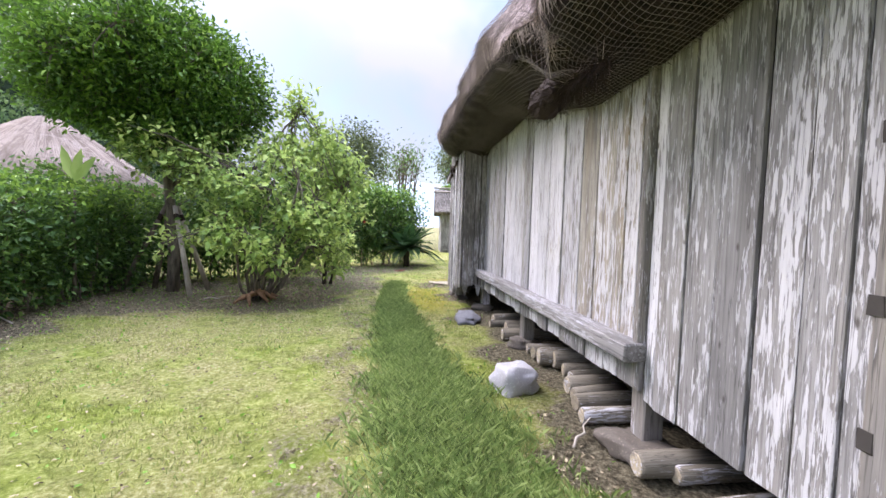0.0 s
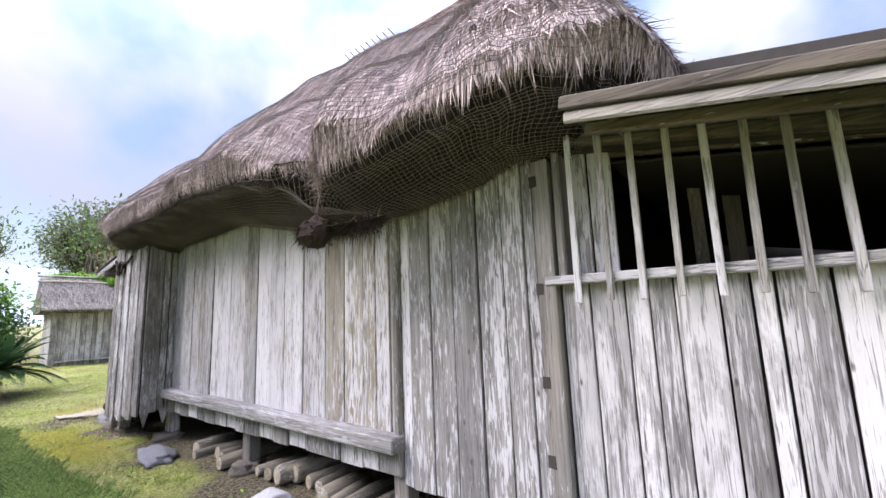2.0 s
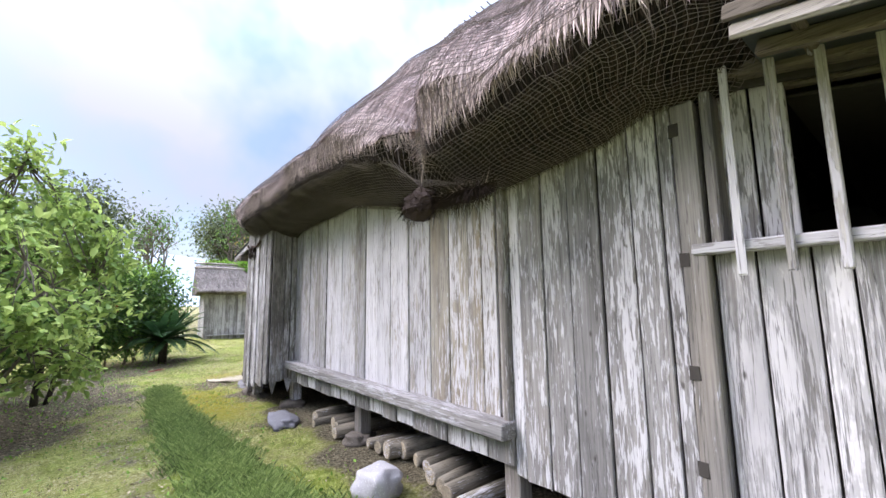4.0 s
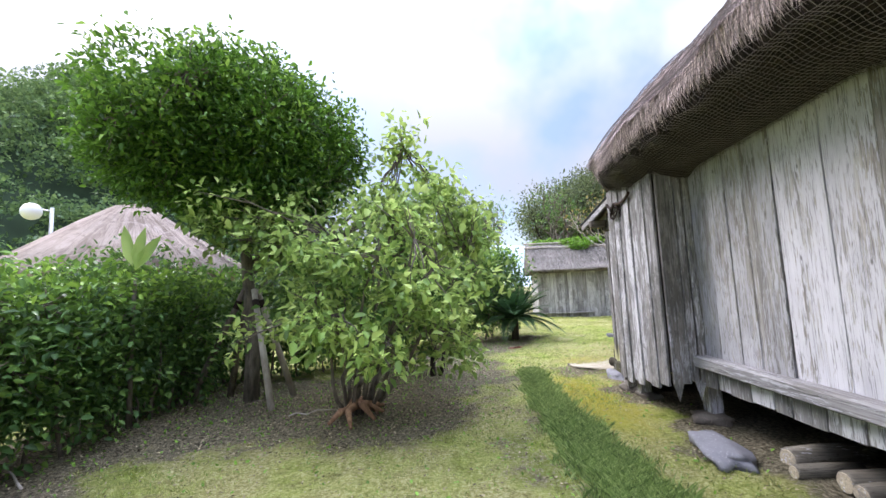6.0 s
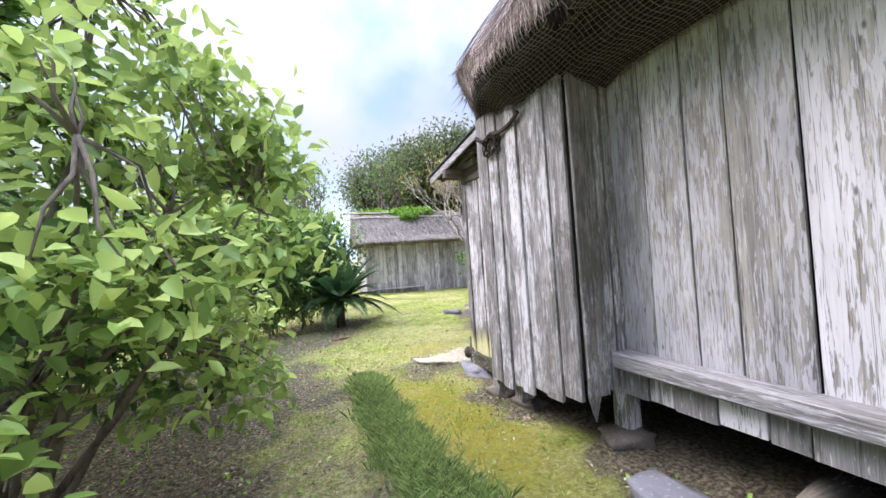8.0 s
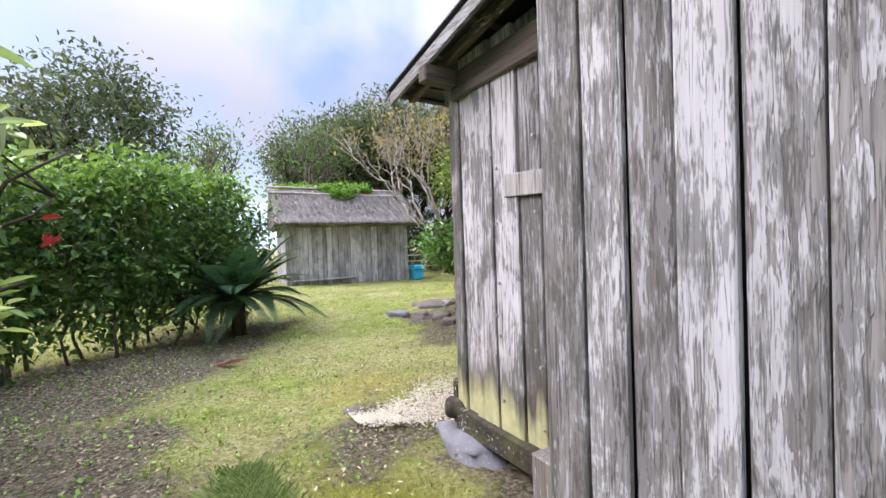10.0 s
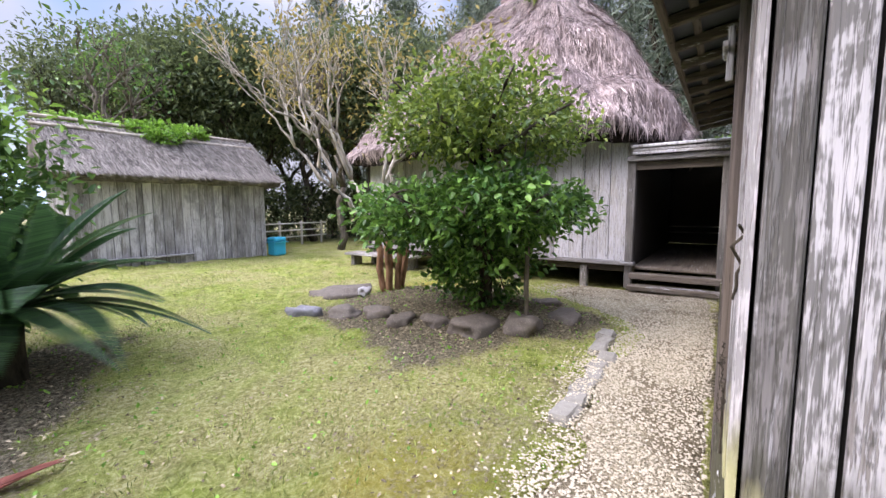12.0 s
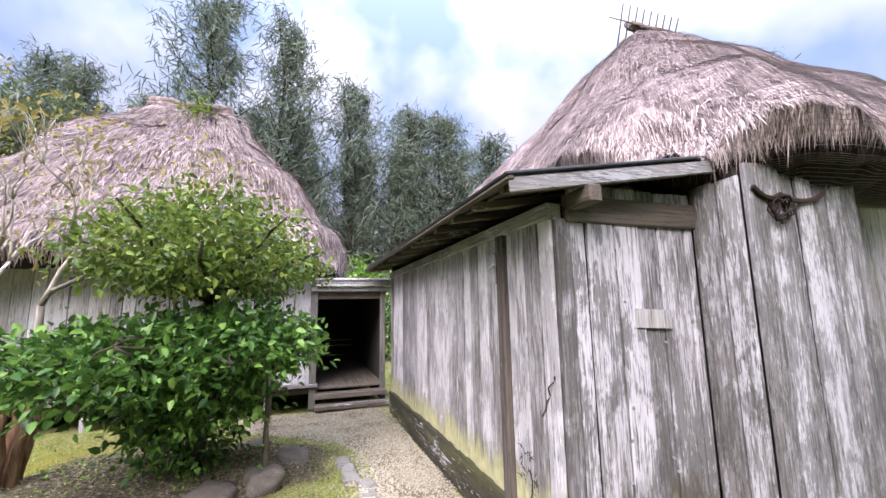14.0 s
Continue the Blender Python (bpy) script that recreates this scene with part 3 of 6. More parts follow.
# ---- the ground ----
def step(v, a, b):
    f = np.clip((np.asarray(v, dtype=float) - a) / (b - a), 0, 1)
    return f * f * (3 - 2 * f)


def ground_z(x, y):
    x, y = np.asarray(x, dtype=float), np.asarray(y, dtype=float)
    z = 0.012 * np.sin(x * 1.9 + 0.7 * y) + 0.010 * np.sin(y * 2.7 - x)
    z = z + 0.16 * (1 - step(np.hypot((x - 4.95) / 1.25, (y - 13.3) / 1.9), 0.55, 1.05))
    z = z + 0.10 * (1 - step(np.hypot(x - 2.6, y - 22.6), 0.6, 5.0))
    z = z + 0.05 * (1 - step(np.abs(x - 0.2), 0.2, 0.6)) * (1 - step(y, 9.4, 10.6))
    far = step(np.hypot(x, y - 8), 60, 400)
    return z + far * 1.5


def bare_share(x, y):
    """How bare of grass the soil is: under the trees, the hedges and along the houses."""
    b = np.zeros_like(x)
    x, y = x + 0.22 * np.sin(y * 3.1) + 0.12 * np.sin(y * 7.7 + x * 2), y + 0.22 * np.sin(x * 2.7) + 0.12 * np.sin(x * 6.9 - y)
    for cx, cy, r0, r1 in ((-2.6, 8.6, 1.1, 2.6), (-4.6, 8.8, 1.3, 2.6), (-1.6, 10.4, 0.9, 2.2), (4.9, 13.2, 1.4, 2.3), (3.3, 12.5, -0.9, 1.5), (-1.2, 13.4, 0.9, 2.2), (0.3, 15.2, 0.7, 1.6), (1.15, 10.3, 0.0, 1.05), (-0.85, 10.7, 0.35, 0.75)):
        b = np.maximum(b, 1 - step(np.hypot(x - cx, y - cy), r0, r1))
    b = np.maximum(b, (1 - step(np.abs(x + 5.6), 0.7, 1.6)) * (1 - step(y, 9, 12)))
    b = np.maximum(b, 0.9 * step(x, 0.95, 1.5) * (1 - step(y, 9.5, 10.5)) * (1 - step(x, 7.5, 8)))
    b = np.maximum(b, 0.42 * (1 - step(np.abs(x - 2.4), 0.8, 1.8)) * (1 - step(np.abs(y - 11.2), 0.3, 1.3)))
    b = np.maximum(b, 0.5 * (1 - step(np.abs(x + 0.35), 0.1, 0.5)) * (1 - step(y, 9.0, 11.0)))
    return np.maximum(b, 0.55 * step(y, 24, 27))


def moss_share(x, y):
    k = (1 - step(np.hypot((x - 0.75) / 0.8, (y - 8.4) / 2.2), 0.3, 1.0))
    k = np.maximum(k, 0.8 * (1 - step(np.hypot((x - 1.6) / 0.8, (y - 11.4) / 0.7), 0.3, 1.0)))
    return np.maximum(k, 0.9 * (1 - step(np.hypot(x - 6.2, y - 14.5), 0.3, 1.2)))


def build_ground():
    fine = np.arange(-12, 12.01, 0.16)
    xs = np.concatenate([[-700, -400, -220, -120, -70, -45, -30, -22, -17, -14], fine, [14, 17, 22, 30, 45, 70, 120, 220, 400, 700]])
    fy = np.arange(-4, 27.01, 0.16)
    ys = np.concatenate([[-600, -300, -150, -70, -35, -18, -10, -6], fy, [29, 32, 37, 45, 60, 85, 130, 220, 400, 800]])
    gx, gy = np.meshgrid(xs, ys)
    gz = ground_z(gx, gy)
    near = (np.abs(gx) < 13) & (gy > -5) & (gy < 28)
    gz = gz + near * 0.012 * np.random.default_rng(2).normal(size=gz.shape)
    v = np.stack([gx, gy, gz], -1).reshape(-1, 3)
    w = len(xs)
    faces = [(j * w + i, j * w + i + 1, (j + 1) * w + i + 1, (j + 1) * w + i) for j in range(len(ys) - 1) for i in range(w - 1)]
    me = mesh_of("ground", v, faces, GROUND, True)
    for name, fun in (("bare", bare_share), ("moss", moss_share)):
        a = me.attributes.new(name, "FLOAT", "POINT")
        a.data.foreach_set("value", fun(v[:, 0], v[:, 1]).astype(np.float32))
    tagged(add("ground", me), "patchy mown lawn with bare soil and moss", "ground", kind="structure")


build_ground()


# ---- thatched roofs ----
class Thatch:
    """A hipped thatch roof with rounded corners, a thick drooping lip and a shade-darkened underside."""

    def __init__(self, x0, x1, y0, y1, rx, ry0, ry1, rz, lip_z, corner=1.2, inner=0.75, under=0.0, rough=1.0, seed=0, notch=None, lip=0.30, bulge=0.0, soffit=None):
        n, self.rows = 340, 26
        pts, w, h = [], x1 - x0, y1 - y0
        straight = (2 * (w + h) - 8 * corner)
        total = straight + 2 * math.pi * corner
        sides = [(x0, y0 + corner, 0, 1, h - 2 * corner, 0), (x0 + corner, y1, 1, 0, w - 2 * corner, 1), (x1, y1 - corner, 0, -1, h - 2 * corner, 2), (x1 - corner, y0, -1, 0, w - 2 * corner, 3)]
        centres = [(x0 + corner, y1 - corner, math.pi), (x1 - corner, y1 - corner, math.pi / 2), (x1 - corner, y0 + corner, 0.0), (x0 + corner, y0 + corner, -math.pi / 2)]
        arc = math.pi / 2 * corner
        for i in range(n):
            s = total * i / n
            for (sx, sy, dx, dy, ln, k) in sides:
                if s < ln:
                    pts.append((sx + dx * s, sy + dy * s, -dy, dx))
                    break
                s -= ln
                if s < arc:
                    cx, cy, a0 = centres[k]
                    a = a0 - s / corner
                    pts.append((cx + corner * math.cos(a), cy + corner * math.sin(a), math.cos(a), math.sin(a)))
                    break
                s -= arc
        self.n, grid, uvs = n, [], []
        for v in range(self.rows + 9):
            row = []
            for i, (px, py, nx, ny) in enumerate(pts):
                g = min(1, max(0, (py - y0) / (y1 - y0)))
                q = Vector((rx, ry0 + (ry1 - ry0) * g, rz))
                lz = lip_z(px, py)
                e = Vector((px, py, lz + lip))
                deep = notch(px, py) if notch else 0.0
                if v <= self.rows:
                    f = v / self.rows
                    p = q.lerp(e, f)
                    p.z += 0.45 * math.sin(math.pi * f) * (1 - f) * 0.6 - 0.30 * f * (1 - f) + bulge * math.sin(math.pi * f)
                    k = rough * (0.05 + 0.10 * f)
                    d = k * noise.noise(p * 0.9 + Vector((seed, 0, 0))) + k * 0.55 * noise.noise(Vector((i * 0.11, f * 5, seed))) + 0.03 * f * noise.noise(Vector((i * 0.45, f * 14, seed)))
                    d -= deep * max(0, f - 0.45) * 1.6
                    p += Vector((nx, ny, 0.8)) * d
                    if f > 0.93:
                        p.z -= (f - 0.93) / 0.07 * 0.10
                else:
                    k = v - self.rows
                    g = max(0, k - 3) / 5
                    inward = (0.03, 0.10, 0.20)[k - 1] if k < 4 else 0.20 + (inner - 0.20) * g
                    foot = lz - 0.10
                    z = lz + lip - 0.10 - (0.45, 0.9, 1.0)[min(k, 3) - 1] * lip
                    if k > 3:
                        z = foot + ((soffit(px, py) if soffit else lz - 0.07 + under) - foot) * g - 0.05 * math.sin(math.pi * g)
                    rag = 0.05 * rough * noise.noise(Vector((i * 0.33, k * 2.0, seed))) + 0.05 * rough * noise.noise(Vector((i * 0.07, seed, 3)))
                    p = Vector((px, py, z + rag * (1 if k < 4 else 0.6 * (1 - g)) + deep * 0.3 * (1 - g))) - Vector((nx, ny, 0)) * (inward + deep * 0.5 * (1 - g))
                row.append(p)
                uvs.append((total * i / n, v * 0.16))
            grid.append(row)
        self.grid, self.pts, self.uvs = grid, pts, uvs

    def mesh(self, name, mat, dark):
        n, verts, faces = self.n, [p for row in self.grid for p in row], []
        for j in range(len(self.grid) - 1):
            for i in range(n):
                k = (i + 1) % n
                faces.append((j * n + i, (j + 1) * n + i, (j + 1) * n + k, j * n + k))
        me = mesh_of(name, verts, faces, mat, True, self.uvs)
        # faces below the lip take the colour darkened for eave shade
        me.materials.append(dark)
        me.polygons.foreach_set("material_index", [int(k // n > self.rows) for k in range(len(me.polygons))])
        return me

    def at(self, i, v):
        i0, v0 = int(i) % self.n, min(int(v), len(self.grid) - 2)
        a, b = self.grid[v0][i0], self.grid[v0 + 1][i0]
        c, d = self.grid[v0][(i0 + 1) % self.n], self.grid[v0 + 1][(i0 + 1) % self.n]
        f, g = i - int(i), v - v0
        return a.lerp(b, g).lerp(c.lerp(d, g), f), (b - a).normalized(), (c - a).normalized()

    def straw(self, name, mat, count, seed, low=4, long=0.17, wide=0.008, keep=None, rim=0.4, band=None):
        """Loose stalks lying down the slope and hanging from the lip."""
        r = random.Random(seed)
        verts, faces = [], []
        while len(faces) < count:
            i = r.random() * self.n
            v = self.rows - 1 + r.random() * 2.2 if r.random() < rim else low + (self.rows - low) * r.random()
            if band:
                v = self.rows + r.uniform(*band)
            p, down, side = self.at(i, v)
            if keep and not keep(p):
                continue
            out = side.cross(down)
            if out.z < 0 and v < self.rows:
                out = -out
            d = (down + side * r.gauss(0, 0.22) + out * r.uniform(0.0, 0.28)).normalized()
            ln, w = long * r.uniform(0.35, 1.2), wide * r.uniform(0.6, 1.5)
            a = p + out * 0.006
            b = a + d * ln
            if v > self.rows - 2:
                b = a + d * ln * 0.55
                b.z -= ln * r.uniform(0.0, 0.25)
            k = len(verts)
            sd = side * w * 0.5
            verts += [a - sd, a + sd, b]
            faces.append((k, k + 1, k + 2))
        return mesh_of(name, verts, faces, mat)


# ---- the old thatched house along the walk ----
XW, XBAY, XREC, YN = 1.69, 1.26, 1.67, 9.95
X_EAST, Y_SOUTH = 7.2, -1.5


def main_house():
    house = thing("thatched_house", "old thatched wooden house with grey flaking board walls", "house")

    # walls, from south to north
    wall = block("wall", house, DARK, (XW + 0.10, (Y_SOUTH + 1.15) / 2, 1.12), (0.05, 1.15 - Y_SOUTH, 1.55), label="boards with peeling white paint below the window")
    boarded(wall, WOOD_PEEL, (XW + 0.05, Y_SOUTH), (XW + 0.05, 1.08), 0.33, 1.88, turn=0, seams=[0, 0.25, 0.5, 0.76, 1.0, 1.27, 1.48, 1.58, 1.72, 1.93, 2.06, 2.19, 2.40, 2.58])
    wall = block("wall", house, DARK, (XW + 0.10, 1.88, 1.55), (0.05, 1.5, 2.4), label="grey boards with slivers of white paint")
    seams = [0, 0.09, 0.27, 0.49, 0.72, 0.95, 1.17, 1.28]
    boarded(wall, WOOD, (XW + 0.02, 1.22), (XW + 0.02, 2.50), 0.36, 2.9, turn=0, seams=seams, low=lambda s: 0.33 + 0.03 * s)
    block("post", wall, POST, (XW + 0.02, 1.155, 1.6), (0.12, 0.12, 2.3), label="grey mortised post")
    # dark blocks on the post's face stand in for shaded mortise holes
    for z in (1.26, 2.6, 1.86, 0.78):
        block("mortise_shade", wall, DARK, (XW - 0.037, 1.20, z), (0.012, 0.05, 0.075), bevel=0.002)
    block("post", wall, POST, (XW + 0.0, 2.535, 1.6), (0.10, 0.06, 2.3))
    block("post", wall, POST, (XW + 0.03, 2.605, 1.75), (0.06, 0.045, 2.1))

    # the long run of sliding panels on its ledge
    wall = block("wall", house, DARK, (XW + 0.09, 4.88, 1.85), (0.05, 4.75, 2.3), label="row of pale weathered shutter boards on a ledge")
    seams = [0, 0.17, 0.34, 0.61, 0.90, 1.26, 1.60, 1.90, 2.20, 2.46, 2.86, 3.35, 3.70, 3.96, 4.28, 4.60]
    boarded(wall, WOOD_WARM, (XW + 0.02, 2.64), (XW + 0.02, 7.24), 0.74, 2.98, turn=0, seams=seams[:5], proud=0.02)
    boarded(wall, WOOD_DOOR, (XW + 0.02, 2.64), (XW + 0.02, 7.24), 0.74, 2.98, turn=0, seams=seams[4:], proud=0.02)
    block("ledge", wall, BEAM_Y, (XW - 0.07, 4.86, 0.69), (0.17, 4.76, 0.125), label="pale horizontal ledge beam", bevel=0.012)
    boarded(wall, WOOD, (XW - 0.02, 2.48), (XW - 0.02, 7.24), 0.43, 0.63, 0.26, turn=0)
    block("beam", wall, BEAM_DARK_Y, (XW + 0.06, 4.8, 0.52), (0.1, 4.9, 0.2))

    # the bay that stands out towards the lawn
    wall = block("wall", house, DARK, ((XBAY + XW) / 2 + 0.05, 7.92, 1.75), (XW - XBAY - 0.02, 1.28, 2.4), label="jutting bay of silver-grey boards with ragged feet")
    seams = [0, 0.21, 0.42, 0.60, 0.78, 0.95, 1.13, 1.34]
    boarded(wall, WOOD_BAY, (XBAY + 0.02, 7.24), (XBAY + 0.02, 8.58), 0.4, 2.95, turn=0, seams=seams, low=lambda s: 0.40 - 0.13 * s + 0.03 * math.sin(s * 17), proud=0.03)
    boarded(wall, WOOD_BAY, (XBAY + 0.03, 7.22), (XW, 7.22), 0.4, 2.95, turn=90, seams=[0, 0.20, 0.30, 0.40], low=lambda s: 0.46)
    for x in (XBAY + 0.09, XBAY + 0.33):
        verts = [(-0.06, 0, 0), (0.06, 0, 0), (0.06, 0.035, 0), (-0.06, 0.035, 0), (-0.006, 0.014, -0.22), (0.006, 0.02, -0.22)]
        add("pointed_foot", mesh_of("pointed_foot", verts, [(0, 1, 5, 4), (2, 3, 4, 5), (1, 2, 5), (3, 0, 4), (3, 2, 1, 0)], WOOD_BAY), wall, "", pose(x, 7.198, 0.475))
    boarded(wall, WOOD_BAY, (XBAY + 0.02, 8.59), (XREC, 8.59), 0.2, 2.85, turn=-90, seams=[0, 0.17, 0.39])

    # the set-back panel with the plaque, then the north wall
    wall = block("wall", house, DARK, (XREC + 0.09, 9.24, 1.3), (0.05, 1.25, 2.3), label="set-back grey board panel beside the corner")
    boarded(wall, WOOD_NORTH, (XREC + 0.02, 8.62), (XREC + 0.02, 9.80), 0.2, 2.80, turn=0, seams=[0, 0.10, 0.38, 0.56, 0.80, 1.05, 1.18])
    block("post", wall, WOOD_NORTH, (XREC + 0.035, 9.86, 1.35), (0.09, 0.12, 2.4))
    # the dark material puts the low roof's shade into the lintel's colour
    block("beam", wall, BEAM_DARK_Y, (XREC + 0.0, 9.22, 2.62), (0.07, 1.25, 0.20), label="lintel beam in a shade-darkened tone")
    block("beam_end", wall, BEAM_DARK_X, (1.50, 9.80, 2.66), (0.26, 0.10, 0.12), label="square beam end jutting out")
    block("sill", wall, PLINTH, (XREC + 0.0, 9.25, 0.16), (0.12, 1.25, 0.16), label="dark damp sill beam")
    wall = block("wall", house, DARK, ((XREC + X_EAST) / 2, YN - 0.07, 1.45), (X_EAST - XREC - 0.1, 0.05, 2.2), label="north boards with brown and algae stains")
    seams = [0, 0.16, 0.36, 0.51, 0.655]
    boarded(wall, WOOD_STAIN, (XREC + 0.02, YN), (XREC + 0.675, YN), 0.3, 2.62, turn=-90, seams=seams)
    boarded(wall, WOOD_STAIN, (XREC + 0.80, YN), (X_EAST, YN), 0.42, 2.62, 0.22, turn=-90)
    block("batten", wall, POST_DARK, (XREC + 0.77, YN + 0.03, 1.32), (0.055, 0.07, 2.45), label="dark upright batten")
    block("batten", wall, POST_DARK, (XREC + 0.71, YN + 0.025, 1.32), (0.045, 0.06, 2.45))
    block("plinth", wall, PLINTH, ((XREC + X_EAST) / 2, YN + 0.02, 0.2), (X_EAST - XREC, 0.07, 0.42), label="dark rotten plinth plank", jitter=0.006)
    block("beam", wall, BEAM_X, ((XREC + X_EAST) / 2, YN - 0.02, 2.60), (X_EAST - XREC, 0.12, 0.12))
    r = random.Random(31)
    for k in range(14):
        for y in (9.02, 9.40):
            z = 0.42 + 0.15 * k + r.uniform(-0.05, 0.05)
            if r.random() < 0.6:
                verts, faces = [], []
                at = (XREC - 0.012, y + r.uniform(-0.04, 0.04), z)
                tube_into(verts, faces, [at, (at[0] - 0.012, at[1], at[2])], [0.011, 0.009], 8)
                add("nail", mesh_of("nail", verts, faces, STEEL), wall)
    # walls that close the house behind
    wall = block("wall", house, DARK, (X_EAST + 0.03, (Y_SOUTH + YN) / 2, 1.6), (0.06, YN - Y_SOUTH, 2.6))
    boarded(wall, WOOD_SHED, (X_EAST + 0.08, Y_SOUTH), (X_EAST + 0.08, YN), 0.3, 2.9, 0.35, turn=180)
    wall = block("wall", house, DARK, ((XW + X_EAST) / 2, Y_SOUTH, 1.6), (X_EAST - XW, 0.06, 2.6))
    boarded(wall, WOOD_SHED, (XW, Y_SOUTH - 0.06), (X_EAST, Y_SOUTH - 0.06), 0.3, 2.6, 0.35, turn=90)
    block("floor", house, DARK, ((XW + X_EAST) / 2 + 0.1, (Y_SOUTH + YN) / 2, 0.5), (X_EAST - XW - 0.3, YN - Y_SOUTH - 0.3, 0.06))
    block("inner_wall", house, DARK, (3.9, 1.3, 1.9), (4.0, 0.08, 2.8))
    block("inner_post", house, POST, (2.9, 0.35, 1.7), (0.09, 0.09, 2.4), (0, -8, 0), label="leaning post inside the dark room")
    block("inner_post", house, POST, (3.1, 0.12, 1.7), (0.12, 0.12, 2.4))

    # the barred window
    window = block("window", house, BEAM_Y, (XW - 0.005, -0.12, 1.91), (0.10, 2.56, 0.06), label="wide barred opening with no glass")
    for y in (0.93, 0.74, 0.56, 0.37, 0.19, 0.02, -0.15, -0.32, -0.50, -0.68, -0.86, -1.04):
        block("bar", window, WOOD_WHITE, (XW - 0.075 + random.uniform(-0.01, 0.01), y, 2.23 + 0.108 * y), (0.03, 0.037, 0.92 + 0.216 * y + random.uniform(-0.02, 0.03)), (random.uniform(-0.6, 0.6), 0, random.uniform(-6, 6)), bevel=0.005)
    block("head", window, BEAM_DARK_Y, (XW + 0.02, -0.15, 2.63), (0.1, 2.6, 0.11), (12, 0, 0))
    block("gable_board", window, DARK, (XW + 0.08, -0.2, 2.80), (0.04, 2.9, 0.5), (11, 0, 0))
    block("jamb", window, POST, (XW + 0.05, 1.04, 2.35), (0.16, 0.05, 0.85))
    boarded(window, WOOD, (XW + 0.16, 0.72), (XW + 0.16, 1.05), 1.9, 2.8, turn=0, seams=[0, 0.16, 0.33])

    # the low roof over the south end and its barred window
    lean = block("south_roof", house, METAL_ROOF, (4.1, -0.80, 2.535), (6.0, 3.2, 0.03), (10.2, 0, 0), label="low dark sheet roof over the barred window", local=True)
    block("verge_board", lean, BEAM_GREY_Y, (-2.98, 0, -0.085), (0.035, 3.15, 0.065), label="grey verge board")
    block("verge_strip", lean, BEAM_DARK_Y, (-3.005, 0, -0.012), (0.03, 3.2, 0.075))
    # added panel: blocks skylight so the room behind the bars stays dark
    block("added_ceiling_panel", lean, DARK, (0.40, 0, -0.115), (5.2, 3.1, 0.02), label="added dark panel that keeps light out of the room")
    for k in range(13):
        block("rafter", lean, BEAM_DARK_Y, (-2.7 + k * 0.45, 0, -0.055), (0.06, 3.1, 0.07))
    for k in range(5):
        block("purlin", lean, BEAM_DARK_X, (0, -1.4 + k * 0.7, -0.022), (5.9, 0.05, 0.018))

    # the low roof along the north wall
    low = block("north_roof", house, METAL_ROOF, ((1.39 + 7.6) / 2, 9.36, 2.925), (7.6 - 1.39, 2.2, 0.025), (-9.5, 0, 0), label="low dark sheet roof along the north wall", local=True)
    block("verge_board", low, BEAM_Y, (-3.075, 0.02, -0.075), (0.03, 2.12, 0.10), label="grey verge board")
    block("edge_strip", low, BEAM_DARK_X, (0, 1.07, -0.03), (6.2, 0.05, 0.035))
    for k in range(13):
        block("rafter", low, BEAM_DARK_Y, (-2.9 + k * 0.48, 0, -0.055), (0.06, 2.1, 0.075))
    for k in range(4):
        block("purlin", low, BEAM_DARK_X, (0, 0.9 - k * 0.42, -0.022), (6.1, 0.05, 0.018))

    # posts, pads and short beams under the floor
    for y, h in ((7.33, 0.55), (5.02, 0.5), (2.55, 0.5), (0.3, 0.4)):
        block("floor_post", house, POST, (XW + 0.08, y, h / 2 + 0.08), (0.15, 0.15, h), label="short floor post")
    for y in (8.3, 8.75):
        block("floor_post", house, POST, (XBAY + 0.17, y, 0.24), (0.14, 0.14, 0.36))

    # thatch
    def lip(px, py):
        west = float(np.interp(py, [0.15, 0.5, 1.1, 1.8, 2.4, 2.9, 3.4, 4.0, 4.8, 5.8, 7.2, 8.2, 9.0], [2.90, 3.10, 3.02, 2.90, 2.82, 2.86, 2.97, 3.09, 3.16, 3.14, 3.10, 3.08, 3.00]))
        north = 2.98 + 0.28 * float(step(px, 1.2, 3.0))
        side = float(step(py, 8.2, 9.0))
        z = west * (1 - side) + north * side
        return z if px < 3 or py > 5 else max(z, 3.0)

    def soffit(px, py):
        if px > 3 or py > 8.7:
            return lip(px, py) - 0.13
        z = float(np.interp(py, [0.2, 1.1, 1.7, 2.4, 3.3, 4.1, 5.1, 6.0, 7.0, 7.5, 8.6], [2.75, 2.78, 2.67, 2.58, 2.55, 2.72, 2.94, 2.90, 2.86, 2.66, 2.60]))
        return z

    def notch(px, py):
        return (0.30 * math.exp(-((py - 2.85) / 0.22) ** 2) - 0.10 * math.exp(-((py - 2.35) / 0.25) ** 2)) if px < 2.0 else 0.0

    roof = Thatch(0.84, 8.0, 0.15, 9.05, 4.5, 2.2, 5.9, 6.95, lip, 1.45, 0.86, -0.06, seed=3, notch=notch, soffit=soffit)
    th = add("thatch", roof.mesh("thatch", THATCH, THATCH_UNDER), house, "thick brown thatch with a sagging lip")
    add("straw", roof.straw("straw", STRAW, 60000, 5, rim=0.5, long=0.2, keep=lambda p: p.x < 4.6), th)
    add("shaggy_straw", roof.straw("shaggy_straw", STRAW, 3500, 45, long=0.36, wide=0.012, band=(-3.0, 1.2), keep=lambda p: p.x < 4.6 and (p.y > 8.3 or p.y < 1.4)), th, "long torn straw at the lip")
    # near-black stalks carry the eave shade as well as rotten straw
    add("eave_straw", roof.straw("eave_straw", STRAW_DARK, 15000, 25, long=0.16, band=(1.3, 7.5), keep=lambda p: p.x < 1.75 or p.y > 8.6), th, "straw ends under the eave, darkened for shade")
